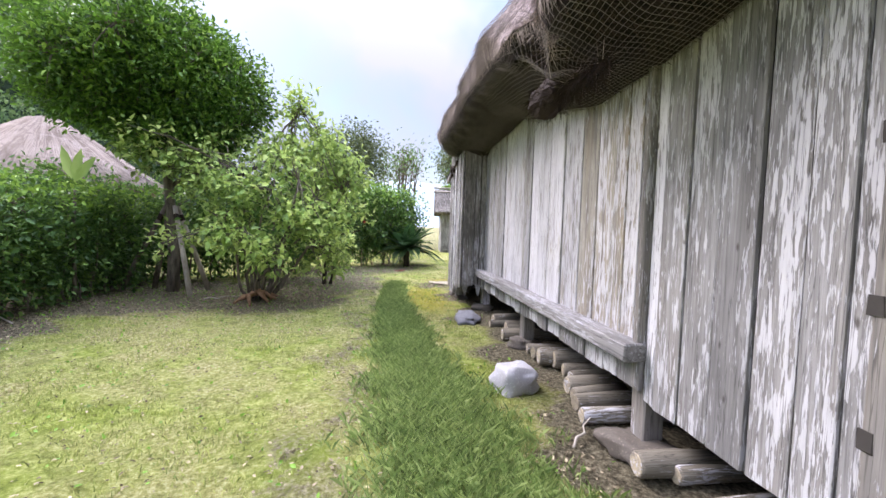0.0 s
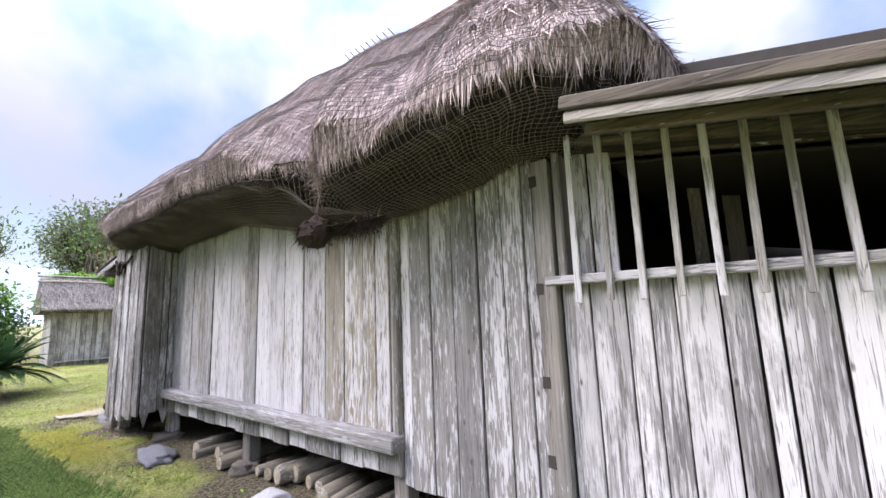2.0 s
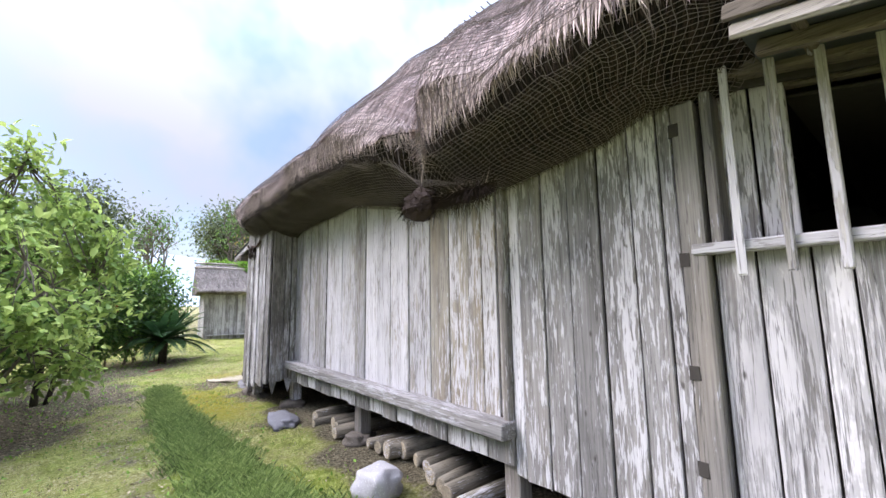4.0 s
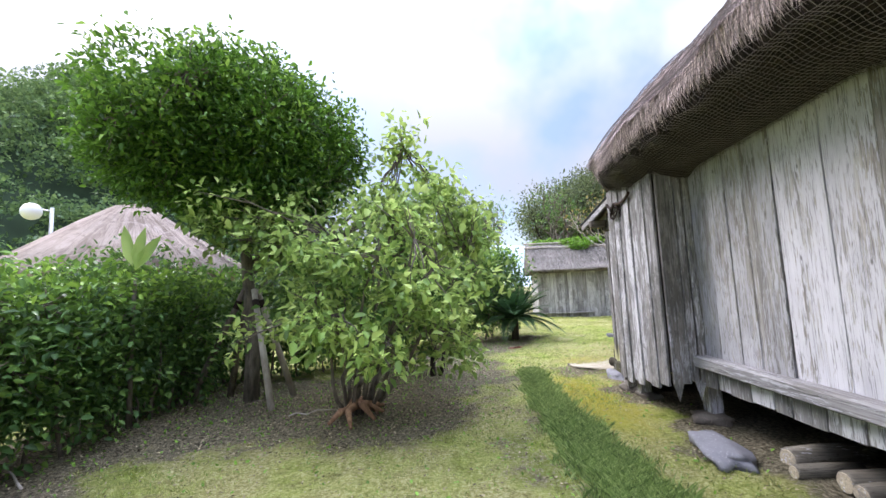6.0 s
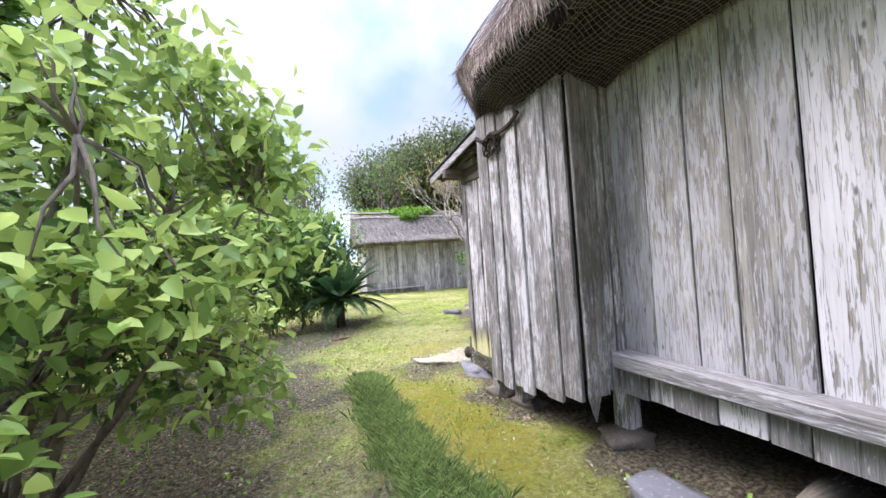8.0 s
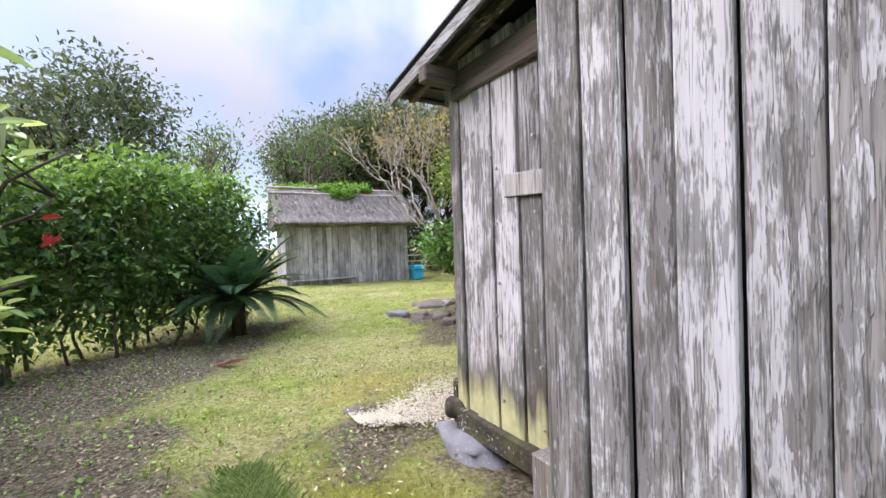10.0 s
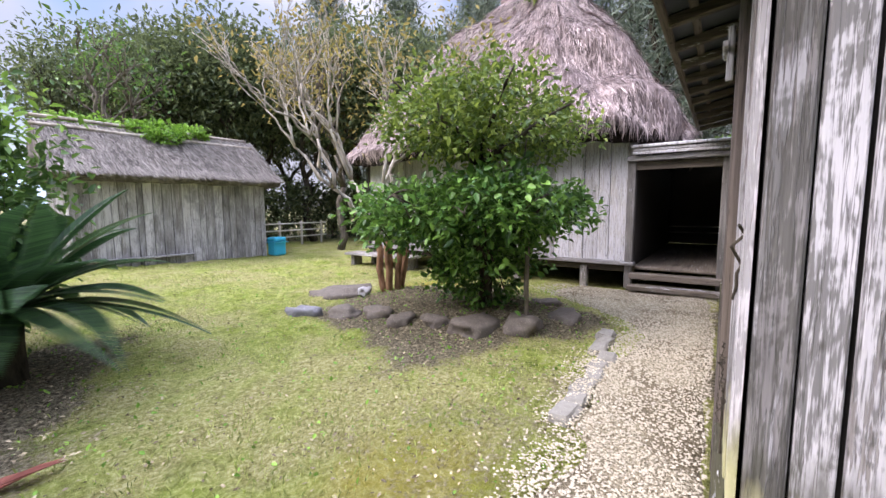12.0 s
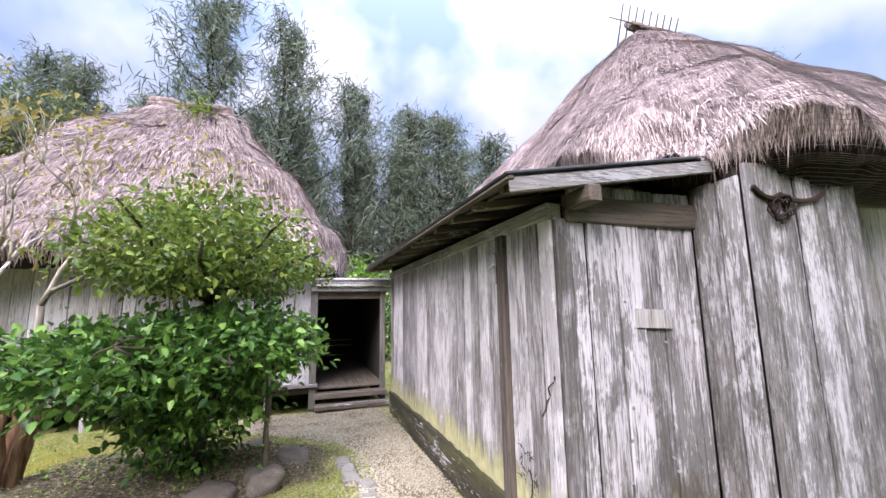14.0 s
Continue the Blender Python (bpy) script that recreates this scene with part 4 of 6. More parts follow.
    # ridge cap with its crossed sticks
    verts, faces = [], []
    for k in range(7):
        tube_into(verts, faces, limb_points((4.5 + random.uniform(-0.1, 0.1), 1.7, 6.90 + 0.02 * k), (4.5 + random.uniform(-0.1, 0.1), 6.15, 6.92 + 0.02 * k), 0.01, 6), [0.05] * 7, 6)
    add("ridge_roll", mesh_of("ridge_roll", verts, faces, THATCH, True, [(v.x * 3, v.y) for v in verts]), th)
    for k in range(9):
        y = 6.35 - k * 0.16
        for s in (-1, 1):
            verts, faces = [], []
            tube_into(verts, faces, [(4.5 - 0.30 * s, y - 0.2, 6.75), (4.5 + 0.18 * s, y + 0.05, 7.22)], [0.014, 0.010], 5)
            add("ridge_stick", mesh_of("ridge_stick", verts, faces, BARK), th)
    # net over the west side, hanging from the lip to the wall
    verts, faces = [], []
    west = sorted((i for i, (px, py, nx, ny) in enumerate(roof.pts) if nx < -0.3 and px < 3 and 0.2 < py < 8.9), key=lambda q: roof.pts[q][1])
    west = [i if i < roof.n / 2 else i - roof.n for i in west]
    runs = []
    for fy in np.arange(0.45, 8.5, 0.046):
        i = float(np.interp(fy, [roof.pts[q][1] for q in west], west))
        run = []
        for v in np.arange(11, roof.rows + 7.9, 0.23):
            p, d, s = roof.at(i, v)
            out = s.cross(d)
            out = out if v > roof.rows + 2.5 and out.z < 0 or v <= roof.rows + 2.5 and out.x < 0 else -out
            q = p + out * 0.035
            q.y += 0.02 * math.sin(v * 2.1)
            if v > roof.rows + 2:
                q.z -= 0.26 * math.exp(-((fy - 2.8) / 0.28) ** 2 - ((q.x - 1.08) / 0.17) ** 2)
            run.append(q)
        runs.append(run)
    def strand(a, b, w=0.0032):
        d = (b - a).normalized()
        s = d.cross(Vector((0.7, 0.5, 0.5))).normalized() * w * 0.5
        k = len(verts)
        verts.extend([a - s, a + s, b + s, b - s])
        faces.append((k, k + 1, k + 2, k + 3))
    for a, run in enumerate(runs):
        for k in range(len(run) - 1):
            strand(run[k], run[k + 1])
            if a + 1 < len(runs) and k < len(runs[a + 1]) and (run[k] - runs[a + 1][k]).length < 0.3:
                strand(run[k], runs[a + 1][k])
    add("net", mesh_of("net", verts, faces, NET), th, "old mesh net over the thatch")
    return house, roof


house, house_roof = main_house()


def straw_heap(name, parent, centre, size, count, mat, seed, long=0.2):
    r = random.Random(seed)
    verts, faces = [], []
    for _ in range(count):
        d = Vector((r.gauss(0, 1), r.gauss(0, 1), r.gauss(0, 1))).normalized()
        k = r.random() ** 0.4
        a = Vector(centre) + Vector((d.x * size[0] * k, d.y * size[1] * k, d.z * size[2] * k))
        e = Vector((r.gauss(0, 0.6), r.gauss(0, 1), r.gauss(-0.25, 0.4))).normalized() * long * r.uniform(0.3, 1.1)
        w = e.cross(Vector((0.3, 0.2, 1))).normalized() * 0.0028
        k = len(verts)
        verts += [a - w, a + w, a + e]
        faces.append((k, k + 1, k + 2))
    return add(name, mesh_of(name, verts, faces, mat), parent)


def fallen_straw():
    """The clump of fallen thatch caught in the net under the eave."""
    bm = bmesh.new()
    bmesh.ops.create_icosphere(bm, subdivisions=3, radius=1)
    for v in bm.verts:
        v.co *= 1 + 0.3 * noise.noise(v.co * 2.2)
        v.co = Vector((v.co.x * 0.11, v.co.y * 0.17, v.co.z * 0.13))
    ob = tagged(part("straw_clump", bm, STRAW_DARK, None, "", pose(1.06, 2.83, 2.40)), "dark clump of fallen straw caught in the net", "straw clump")
    straw_heap("loose_straw", ob, (0, 0, 0), (0.13, 0.20, 0.11), 1300, STRAW_DARK, 4, 0.15)
    straw_heap("straw_roll", ob, (0.05, -0.44, 0.0), (0.05, 0.32, 0.035), 1500, STRAW_DARK, 6, 0.18)
    straw_heap("pale_straw", ob, (0.04, -0.36, 0.04), (0.06, 0.36, 0.03), 60, STRAW, 8, 0.2)
    straw_heap("hanging_straw", ob, (-0.02, -0.06, 0.36), (0.03, 0.04, 0.14), 70, STRAW, 9, 0.22)


fallen_straw()


def plaque_and_wall_things():
    ob = tagged(part("plaque", slab_bm((0.02, 0.34, 0.14), 0.004, 0.001), WOOD_WHITE, None, "", pose(XREC - 0.014, 9.12, 1.815, 2.5, 0, 0)), "blank pale wooden name plaque on the boards", "plaque")
    hook = thing("wall_hook", "small pale crossed wooden hanger on the wall", "hook", (2.44, YN + 0.09, 2.28))
    block("upright", hook, WOOD_WHITE, (0, 0, -0.02), (0.03, 0.03, 0.26), bevel=0.006)
    block("crosspiece", hook, WOOD_WHITE, (0, 0.02, 0.0), (0.13, 0.025, 0.03), (0, 18, 0), bevel=0.006)
    verts, faces = [], []
    r = random.Random(5)
    p = Vector((1.98, YN + 0.035, 0.10))
    pts = [p.copy()]
    for _ in range(9):
        p = p + Vector((r.uniform(-0.03, 0.03), 0, 0.07))
        pts.append(p.copy())
    tube_into(verts, faces, pts, [0.005] * len(pts), 5)
    for k in range(26):
        q = pts[-1] + Vector((r.uniform(-0.10, 0.12), r.uniform(0, 0.02), r.uniform(-0.10, 0.14)))
        tube_into(verts, faces, limb_points(q, q + Vector((r.uniform(-0.08, 0.08), 0, r.uniform(-0.07, 0.07))), 0.2, 3, r), [0.004, 0.003, 0.002, 0.0015], 4)
    tube_into(verts, faces, limb_points((1.88, YN + 0.03, 1.15), (1.70, YN + 0.03, 1.45), 0.06, 6, r), [0.006] * 7, 5)
    tagged(add("vine", mesh_of("vine", verts, faces, BARK_DARK)), "dead dark vine clinging to the wall boards", "vine")


plaque_and_wall_things()


def rope_tangle():
    ob = thing("rope_tangle", "dark tangle of old rope hung under the eave", "rope", (XBAY - 0.03, 8.25, 2.62))
    r = random.Random(12)
    verts, faces = [], []
    pts = []
    for k in range(90):
        a = k * 0.62
        rad = 0.085 + 0.035 * math.sin(k * 0.9) + r.uniform(-0.012, 0.012)
        pts.append(V3(0.035 * math.sin(k * 0.37) + r.uniform(-0.01, 0.01), 1.2 * rad * math.cos(a), rad * math.sin(a + 0.4 * math.sin(k * 0.21))))
    tube_into(verts, faces, pts, [0.008] * len(pts), 5)
    add("coil", mesh_of("coil", verts, faces, STRAW_DARK), ob)
    verts, faces = [], []
    for s, ln in ((1, 0.28), (-1, 0.5)):
        pts = [V3(-0.01, s * ln * t, 0.10 + 0.04 * t - 0.22 * t * (1 - t)) for t in np.linspace(0, 1, 8)]
        tube_into(verts, faces, pts, [0.02] * len(pts), 6)
    add("rope", mesh_of("rope", verts, faces, STRAW_DARK), ob)


def V3(*p):
    return Vector(p)


rope_tangle()


def under_house():
    boulder("boulder", "large pale grey boulder on the lawn", "rock", (1.17, 3.62, -0.03), (0.46, 0.44, 0.34), ROCK, 3, turn=20)
    boulder("stone_slab", "flat blue-grey stone slab in the grass", "stone slab", (1.28, 6.45, -0.02), (0.42, 1.0, 0.16), SLATE, 8, turn=-12)
    r = random.Random(11)
    for y, w in ((7.3, 0.42), (5.02, 0.4), (2.5, 0.5), (0.3, 0.5), (8.3, 0.34), (8.8, 0.36)):
        x = XW if y < 7.8 else XBAY + 0.2
        boulder("foundation_stone", "flat grey stone under a floor post", "stone", (x + 0.02, y, -0.05), (w, w * 1.15, 0.20), ROCK_BROWN, r.randint(20, 90), "foundation stones", turn=r.uniform(0, 90))
    for k in range(26):
        y = 1.1 + k * 0.20 + r.uniform(-0.06, 0.06)
        if abs(y - 5.0) < 0.2 or abs(y - 2.5) < 0.18 or y > 6.3:
            continue
        rad, ln = r.uniform(0.055, 0.10), r.uniform(0.5, 0.9)
        x = XW - 0.10 + r.uniform(-0.12, 0.18)
        log = thing("log", "short round grey log stored under the floor", "log", (x, y, 0), "logs under the house", turn=r.uniform(-9, 9))
        verts, faces = [], []
        tube_into(verts, faces, [(0, 0, rad), (0.02, 0, rad), (ln / 2, 0.01, rad), (ln, 0, rad)], [rad * 0.9, rad, rad * 1.04, rad], 12)
        add("bark", mesh_of("bark", verts, faces, LOG, True), log)
        verts, faces = [], []
        tube_into(verts, faces, [(-0.005, 0, rad), (0.0, 0, rad)], [rad * 0.82, rad * 0.86], 12)
        add("cut_end", mesh_of("cut_end", verts, faces, LOG_END), log, "pale sawn end")
    boulder("foundation_stone", "flat pale stone under the house corner", "stone", (XREC + 0.0, 9.75, -0.07), (0.5, 0.75, 0.20), SLATE, 41, "foundation stones")
    verts, faces = [], []
    tube_into(verts, faces, [(1.60, 10.00, 0.205), (1.62, 9.98, 0.205), (1.80, 9.78, 0.205), (2.06, 9.5, 0.205)], [0.06, 0.08, 0.085, 0.085], 12)
    tagged(add("corner_log", mesh_of("corner_log", verts, faces, BARK_DARK, True)), "dark rotten log end at the house corner", "log")


under_house()


# ---- the second thatched house beyond the gravel ----
def second_house():
    h = thing("far_thatched_house", "thatched wooden house with pale board walls behind the garden", "house")
    x = 7.92
    wall = block("wall", h, DARK, (x + 0.1, 14.65, 1.65), (0.05, 6.4, 2.3), label="pale grey board wall")
    boarded(wall, WOOD_WHITE, (x + 0.04, 11.46), (x + 0.04, 17.9), 0.52, 2.85, 0.24, turn=0)
    block("ledge", wall, BEAM_Y, (x - 0.05, 14.6, 0.50), (0.22, 6.6, 0.06))
    block("beam", wall, BEAM_DARK_Y, (x + 0.02, 14.5, 0.40), (0.08, 6.4, 0.12))
    for y in (12.2, 13.6, 15.0, 16.4, 17.8):
        block("floor_post", wall, POST, (x + 0.02, y, 0.2), (0.13, 0.13, 0.42))
    block("post", wall, POST, (x - 0.02, 11.40, 1.35), (0.13, 0.13, 2.6), label="grey door post")
    wall = block("wall", h, DARK, (x + 3.4, 17.95, 1.6), (6.8, 0.06, 2.4))
    wall = block("wall", h, DARK, (x + 3.6, 11.40, 1.6), (6.2, 0.06, 2.4))
    wall = block("wall", h, DARK, (x + 6.8, 14.7, 1.6), (0.06, 6.5, 2.4))
    block("bench", h, BEAM_GREY_Y, (x - 0.35, 17.2, 0.32), (0.5, 2.2, 0.06), label="low grey plank step")
    for y in (16.3, 18.1):
        block("bench_leg", h, POST, (x - 0.35, y, 0.14), (0.3, 0.12, 0.3))
    # the roofed way through between the two houses
    way = block("passage", h, BEAM_DARK_X, (x + 3.0, 10.66, 0.42), (6.0, 1.4, 0.05), label="open roofed passage with a plank floor")
    block("threshold", way, BEAM_DARK_Y, (x - 0.12, 10.66, 0.30), (0.22, 1.4, 0.10))
    block("threshold", way, BEAM_DARK_Y, (x - 0.30, 10.66, 0.12), (0.24, 1.4, 0.08))
    block("lintel", way, BEAM_Y, (x - 0.1, 10.62, 2.36), (0.12, 1.7, 0.09), label="pale round lintel pole")
    block("head_board", way, BEAM_DARK_Y, (x, 10.66, 2.24), (0.06, 1.4, 0.14))
    block("post", way, POST, (x - 0.02, 10.02, 1.2), (0.1, 0.1, 2.35))
    # roof and side walls run far back, unseen, to keep light out
    roof = block("passage_roof", way, WOOD_SHED, (x + 3.0, 10.6, 2.70), (6.5, 1.6, 0.05), (0, -2.5, 0), label="pale boarded passage roof")
    for k in range(3):
        block("roof_board", roof, BEAM_X, (x - 0.22 + 0.02 * k, 10.6, 2.44 + 0.055 * k), (0.03, 1.55, 0.05))
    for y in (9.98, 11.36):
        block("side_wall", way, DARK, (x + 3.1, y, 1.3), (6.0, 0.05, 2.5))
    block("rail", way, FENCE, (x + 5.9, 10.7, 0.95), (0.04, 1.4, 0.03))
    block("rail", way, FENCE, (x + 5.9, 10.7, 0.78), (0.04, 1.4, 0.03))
    # added dark sheet standing in for the shade deep in the passage
    block("added_dark_back", way, DARK, (x + 6.0, 10.68, 1.6), (0.05, 1.38, 2.3))
    roof = Thatch(7.15, 15.0, 10.75, 18.9, 11.1, 13.7, 15.5, 7.35, lambda px, py: 2.78 + 0.06 * math.sin(py * 1.7), 1.6, 0.8, seed=9, rough=2.0, bulge=0.12)
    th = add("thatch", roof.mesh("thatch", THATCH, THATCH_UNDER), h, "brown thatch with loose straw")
    add("straw", roof.straw("straw", STRAW, 36000, 8, low=1, long=0.40, wide=0.016, keep=lambda p: p.x < 11.6 or p.y < 13, rim=0.2), th)
    me, _ = crown_leaves("roof_weeds", [((10.7, 14.4, 7.2), (0.45, 0.45, 0.25))], 22, 8, 0.2, LEAF_ISLAND_TOP, 4, ratio=0.25)
    tagged(add("roof_weeds", me, th, "weeds growing on the ridge"), kind="stuff")
    verts, faces = [], []
    for k in range(5):
        tube_into(verts, faces, limb_points((11.1, 13.6, 7.30 + 0.04 * k), (11.1, 15.6, 7.32 + 0.04 * k), 0.03, 5), [0.10] * 6, 6)
    add("ridge_roll", mesh_of("ridge_roll", verts, faces, THATCH, True, [(v.x * 3, v.y) for v in verts]), th)


second_house()


# ---- the small shed across the lawn ----
def shed():
    s = thing("shed", "small weathered board shed with a grey thatch roof", "shed", (2.82, 22.42, 0.0), turn=-5)
    wide, deep, top = 4.6, 3.0, 2.42
    wall = block("wall", s, DARK, (wide / 2, 0.07, 1.2), (wide - 0.1, 0.04, 2.3), label="grey upright board front")
    boarded(wall, WOOD_SHED, (0, 0), (wide, 0), 0.03, top, 0.19, turn=90)
    wall = block("wall", s, DARK, (0.07, deep / 2, 1.3), (0.04, deep - 0.1, 2.4), label="bleached gable boards")
    boarded(wall, WOOD_WHITE, (0, 0.02), (0, deep), 0.1, top + 0.2, 0.2, turn=0, high=lambda q: top + 1.2 - abs(q - deep / 2) * 0.8)
    wall = block("wall", s, DARK, (wide - 0.07, deep / 2, 1.3), (0.04, deep - 0.1, 2.4))
    boarded(wall, WOOD_SHED, (wide, 0.02), (wide, deep), 0.05, top, 0.25, turn=180, high=lambda q: top + 1.2 - abs(q - deep / 2) * 0.8)
    block("wall", s, DARK, (wide / 2, deep, 1.3), (wide, 0.05, 2.5))
    block("ledge", s, BEAM_X, (1.35, -0.10, 0.27), (2.3, 0.12, 0.05), label="low plank ledge on a short post")
    block("ledge_post", s, POST, (1.35, -0.12, 0.13), (0.07, 0.07, 0.28))
    # thatch: two slopes with ragged eaves
    n, rows, verts, uvs, faces = 110, 15, [], [], []
    for j in range(rows):
        for i in range(n):
            x = -0.38 + (wide + 0.76) * i / (n - 1)
            g = j / 6
            if j <= 6:
                y, z = -0.42 + (deep / 2 + 0.42) * g, 2.38 + 1.33 * g
            elif j <= 12:
                g = (j - 6) / 6
                y, z = deep / 2 + (deep / 2 + 0.42) * g, 3.71 - 1.33 * g
            else:
                y, z = (deep + 0.2, 2.18) if j == 13 else (-0.30, 2.20)
            z += 0.05 * noise.noise(Vector((x * 1.3, y * 1.5, 2))) + 0.02 * noise.noise(Vector((x * 9, y * 3, 4)))
            verts.append((x, y, z))
            uvs.append((x * 0.6, j * 0.3))
    for j in range(rows):
        k = (j + 1) % rows
        faces += [(j * n + i, j * n + i + 1, k * n + i + 1, k * n + i) for i in range(n - 1)]
    faces.append(tuple(j * n for j in range(rows)))
    faces.append(tuple(j * n + n - 1 for j in range(rows))[::-1])
    th = add("thatch", mesh_of("thatch", verts, faces, THATCH_PALE, False, uvs), s, "grey thatch with a ragged eave")
    r = random.Random(3)
    verts, faces = [], []
    for _ in range(9000):
        g = r.random() if r.random() < 0.75 else r.uniform(0, 0.12)
        x = r.uniform(-0.36, wide + 0.36)
        a = Vector((x, -0.42 + 1.92 * g - 0.01, 2.40 + 1.33 * g + 0.02))
        ln = r.uniform(0.12, 0.42)
        b = a + Vector((r.gauss(0.05, 0.10), -0.82, -0.57)) * ln + Vector((0, -0.02, 0.03))
        k = len(verts)
        verts += [a - Vector((0.009, 0, 0)), a + Vector((0.009, 0, 0)), b]
        faces.append((k, k + 1, k + 2))
    add("straw", mesh_of("straw", verts, faces, STRAW_PALE), th)
    for y, z in ((1.12, 3.50), (1.5, 3.76)):
        verts, faces = [], []
        tube_into(verts, faces, limb_points((-0.45, y, z + 0.04), (wide + 0.2, y, z), 0.004, 6), [0.045] * 7, 6)
        add("ridge_pole", mesh_of("ridge_pole", verts, faces, BARK_PALE, True), th)
    me, _ = crown_leaves("vine", [((2.6, 1.35, 3.78), (1.1, 0.35, 0.16)), ((0.7, 1.9, 3.8), (0.9, 0.3, 0.12)), ((2.3, 1.0, 3.55), (0.5, 0.25, 0.1))], 330, 6, 0.12, VINE, 6, spread=0.09, ratio=0.7)
    add("vine", me, th, "bright green creeper on the ridge")


shed()


def blue_bin():
    b = thing("bin", "sky-blue plastic bin standing beside the shed", "bin", (7.74, 21.95, 0.0))
    block("body", b, BLUE, (0, 0, 0.23), (0.42, 0.40, 0.44), bevel=0.04)
    block("lid", b, BLUE, (0, 0, 0.52), (0.46, 0.44, 0.15), bevel=0.05, label="rounded blue lid")
    block("rim", b, BLUE, (0, 0, 0.44), (0.50, 0.48, 0.03), bevel=0.01)


blue_bin()


def fence():
    f = thing("fence", "low pale rail fence behind the shed", "fence", (8.6, 24.6, 0))
    for k in range(4):
        block("post", f, FENCE, (k * 1.1, 0.1 * k, 0.5), (0.07, 0.07, 1.0))
    for z in (0.35, 0.62, 0.9):
        verts, faces = [], []
        tube_into(verts, faces, [(-0.3, -0.03, z), (3.6, 0.33, z)], [0.03, 0.03], 6)
        add("rail", mesh_of("rail", verts, faces, FENCE), f)


fence()


# ---- gravel, kerb and the planted island ----
def gravel_edge(x):
    """The far edge of the gravel from the wall, at x."""
    return 10.84 + 0.10 * math.sin(x * 2.1) + 0.12 * noise.noise(Vector((x * 3.1, 0.4, 2.0))) + 0.05 * noise.noise(Vector((x * 11.0, 0.4, 5.0))) + 1.75 * float(step(x, 5.2, 7.2)) - 0.55 * float(1 - step(x, 1.15, 2.0))


def gravel():
    xs = np.arange(1.15, 7.86, 0.12)
    verts, faces = [], []
    for x in xs:
        lo = YN + 0.05 if x > 1.75 else YN + 0.05 + (1.75 - x) * 0.75 + 0.12 * noise.noise(Vector((x * 7.0, 3.0, 1.0)))
        hi = max(gravel_edge(x), lo + 0.05)
        for k in range(9):
            y = lo + (hi - lo) * k / 8
            verts.append((x, y, float(ground_z(x, y)) + (0.045 if 0 < k < 8 else -0.03)))
    for i in range(len(xs) - 1):
        faces += [(i * 9 + k, i * 9 + 9 + k, i * 9 + 10 + k, i * 9 + 1 + k) for k in range(8)]
    bed = tagged(add("gravel_path", mesh_of("gravel_path", verts, faces, GRAVEL, True)), "cream coral gravel path along the house", "path", kind="structure")
    r = np.random.default_rng(5)
    oct_v = np.array([(1, 0, 0), (0, 1, 0), (-1, 0, 0), (0, -1, 0), (0, 0, 1.0), (0, 0, -1.0)])
    oct_f = [(0, 1, 4), (1, 2, 4), (2, 3, 4), (3, 0, 4), (1, 0, 5), (2, 1, 5), (3, 2, 5), (0, 3, 5)]
    verts, faces = [], []
    for _ in range(15000):
        x = 1.05 + 6.65 * r.random() ** 1.3
        lo = YN + 0.08 if x > 1.75 else YN + 0.08 + (1.75 - x) * 0.75 - 0.10 * abs(r.normal())
        y = lo + (max(gravel_edge(x) + 0.10 + 0.12 * abs(r.normal()), lo + 0.1) - lo) * r.random()
        s = r.uniform(0.005, 0.014)
        k = len(verts)
        sc = s * r.uniform(0.6, 1.3, 3) * np.array([1, 1, 0.6])
        a = r.random() * 3
        rot = np.array([[math.cos(a), -math.sin(a), 0], [math.sin(a), math.cos(a), 0], [0, 0, 1]])
        for q in (oct_v * sc) @ rot.T:
            verts.append((x + q[0], y + q[1], float(ground_z(x, y)) + 0.047 + s * 0.3 + q[2]))
        faces += [tuple(k + i for i in f) for f in oct_f]
    me = mesh_of("pebbles", verts, faces, PEBBLE)
    tagged(add("pebbles", me, bed), kind="stuff")
    rr = random.Random(4)
    for k in range(9):
        x = 2.72 + k * 0.26
        ob = block("kerb_stone", bed, KERB, (x, 10.90 + rr.uniform(-0.02, 0.02) + (0.02 * k if k > 5 else 0), 0.02), (0.25, 0.17, 0.10), (rr.uniform(-4, 4), rr.uniform(-4, 4), rr.uniform(-8, 8)), bevel=0.02, jitter=0.012)


gravel()


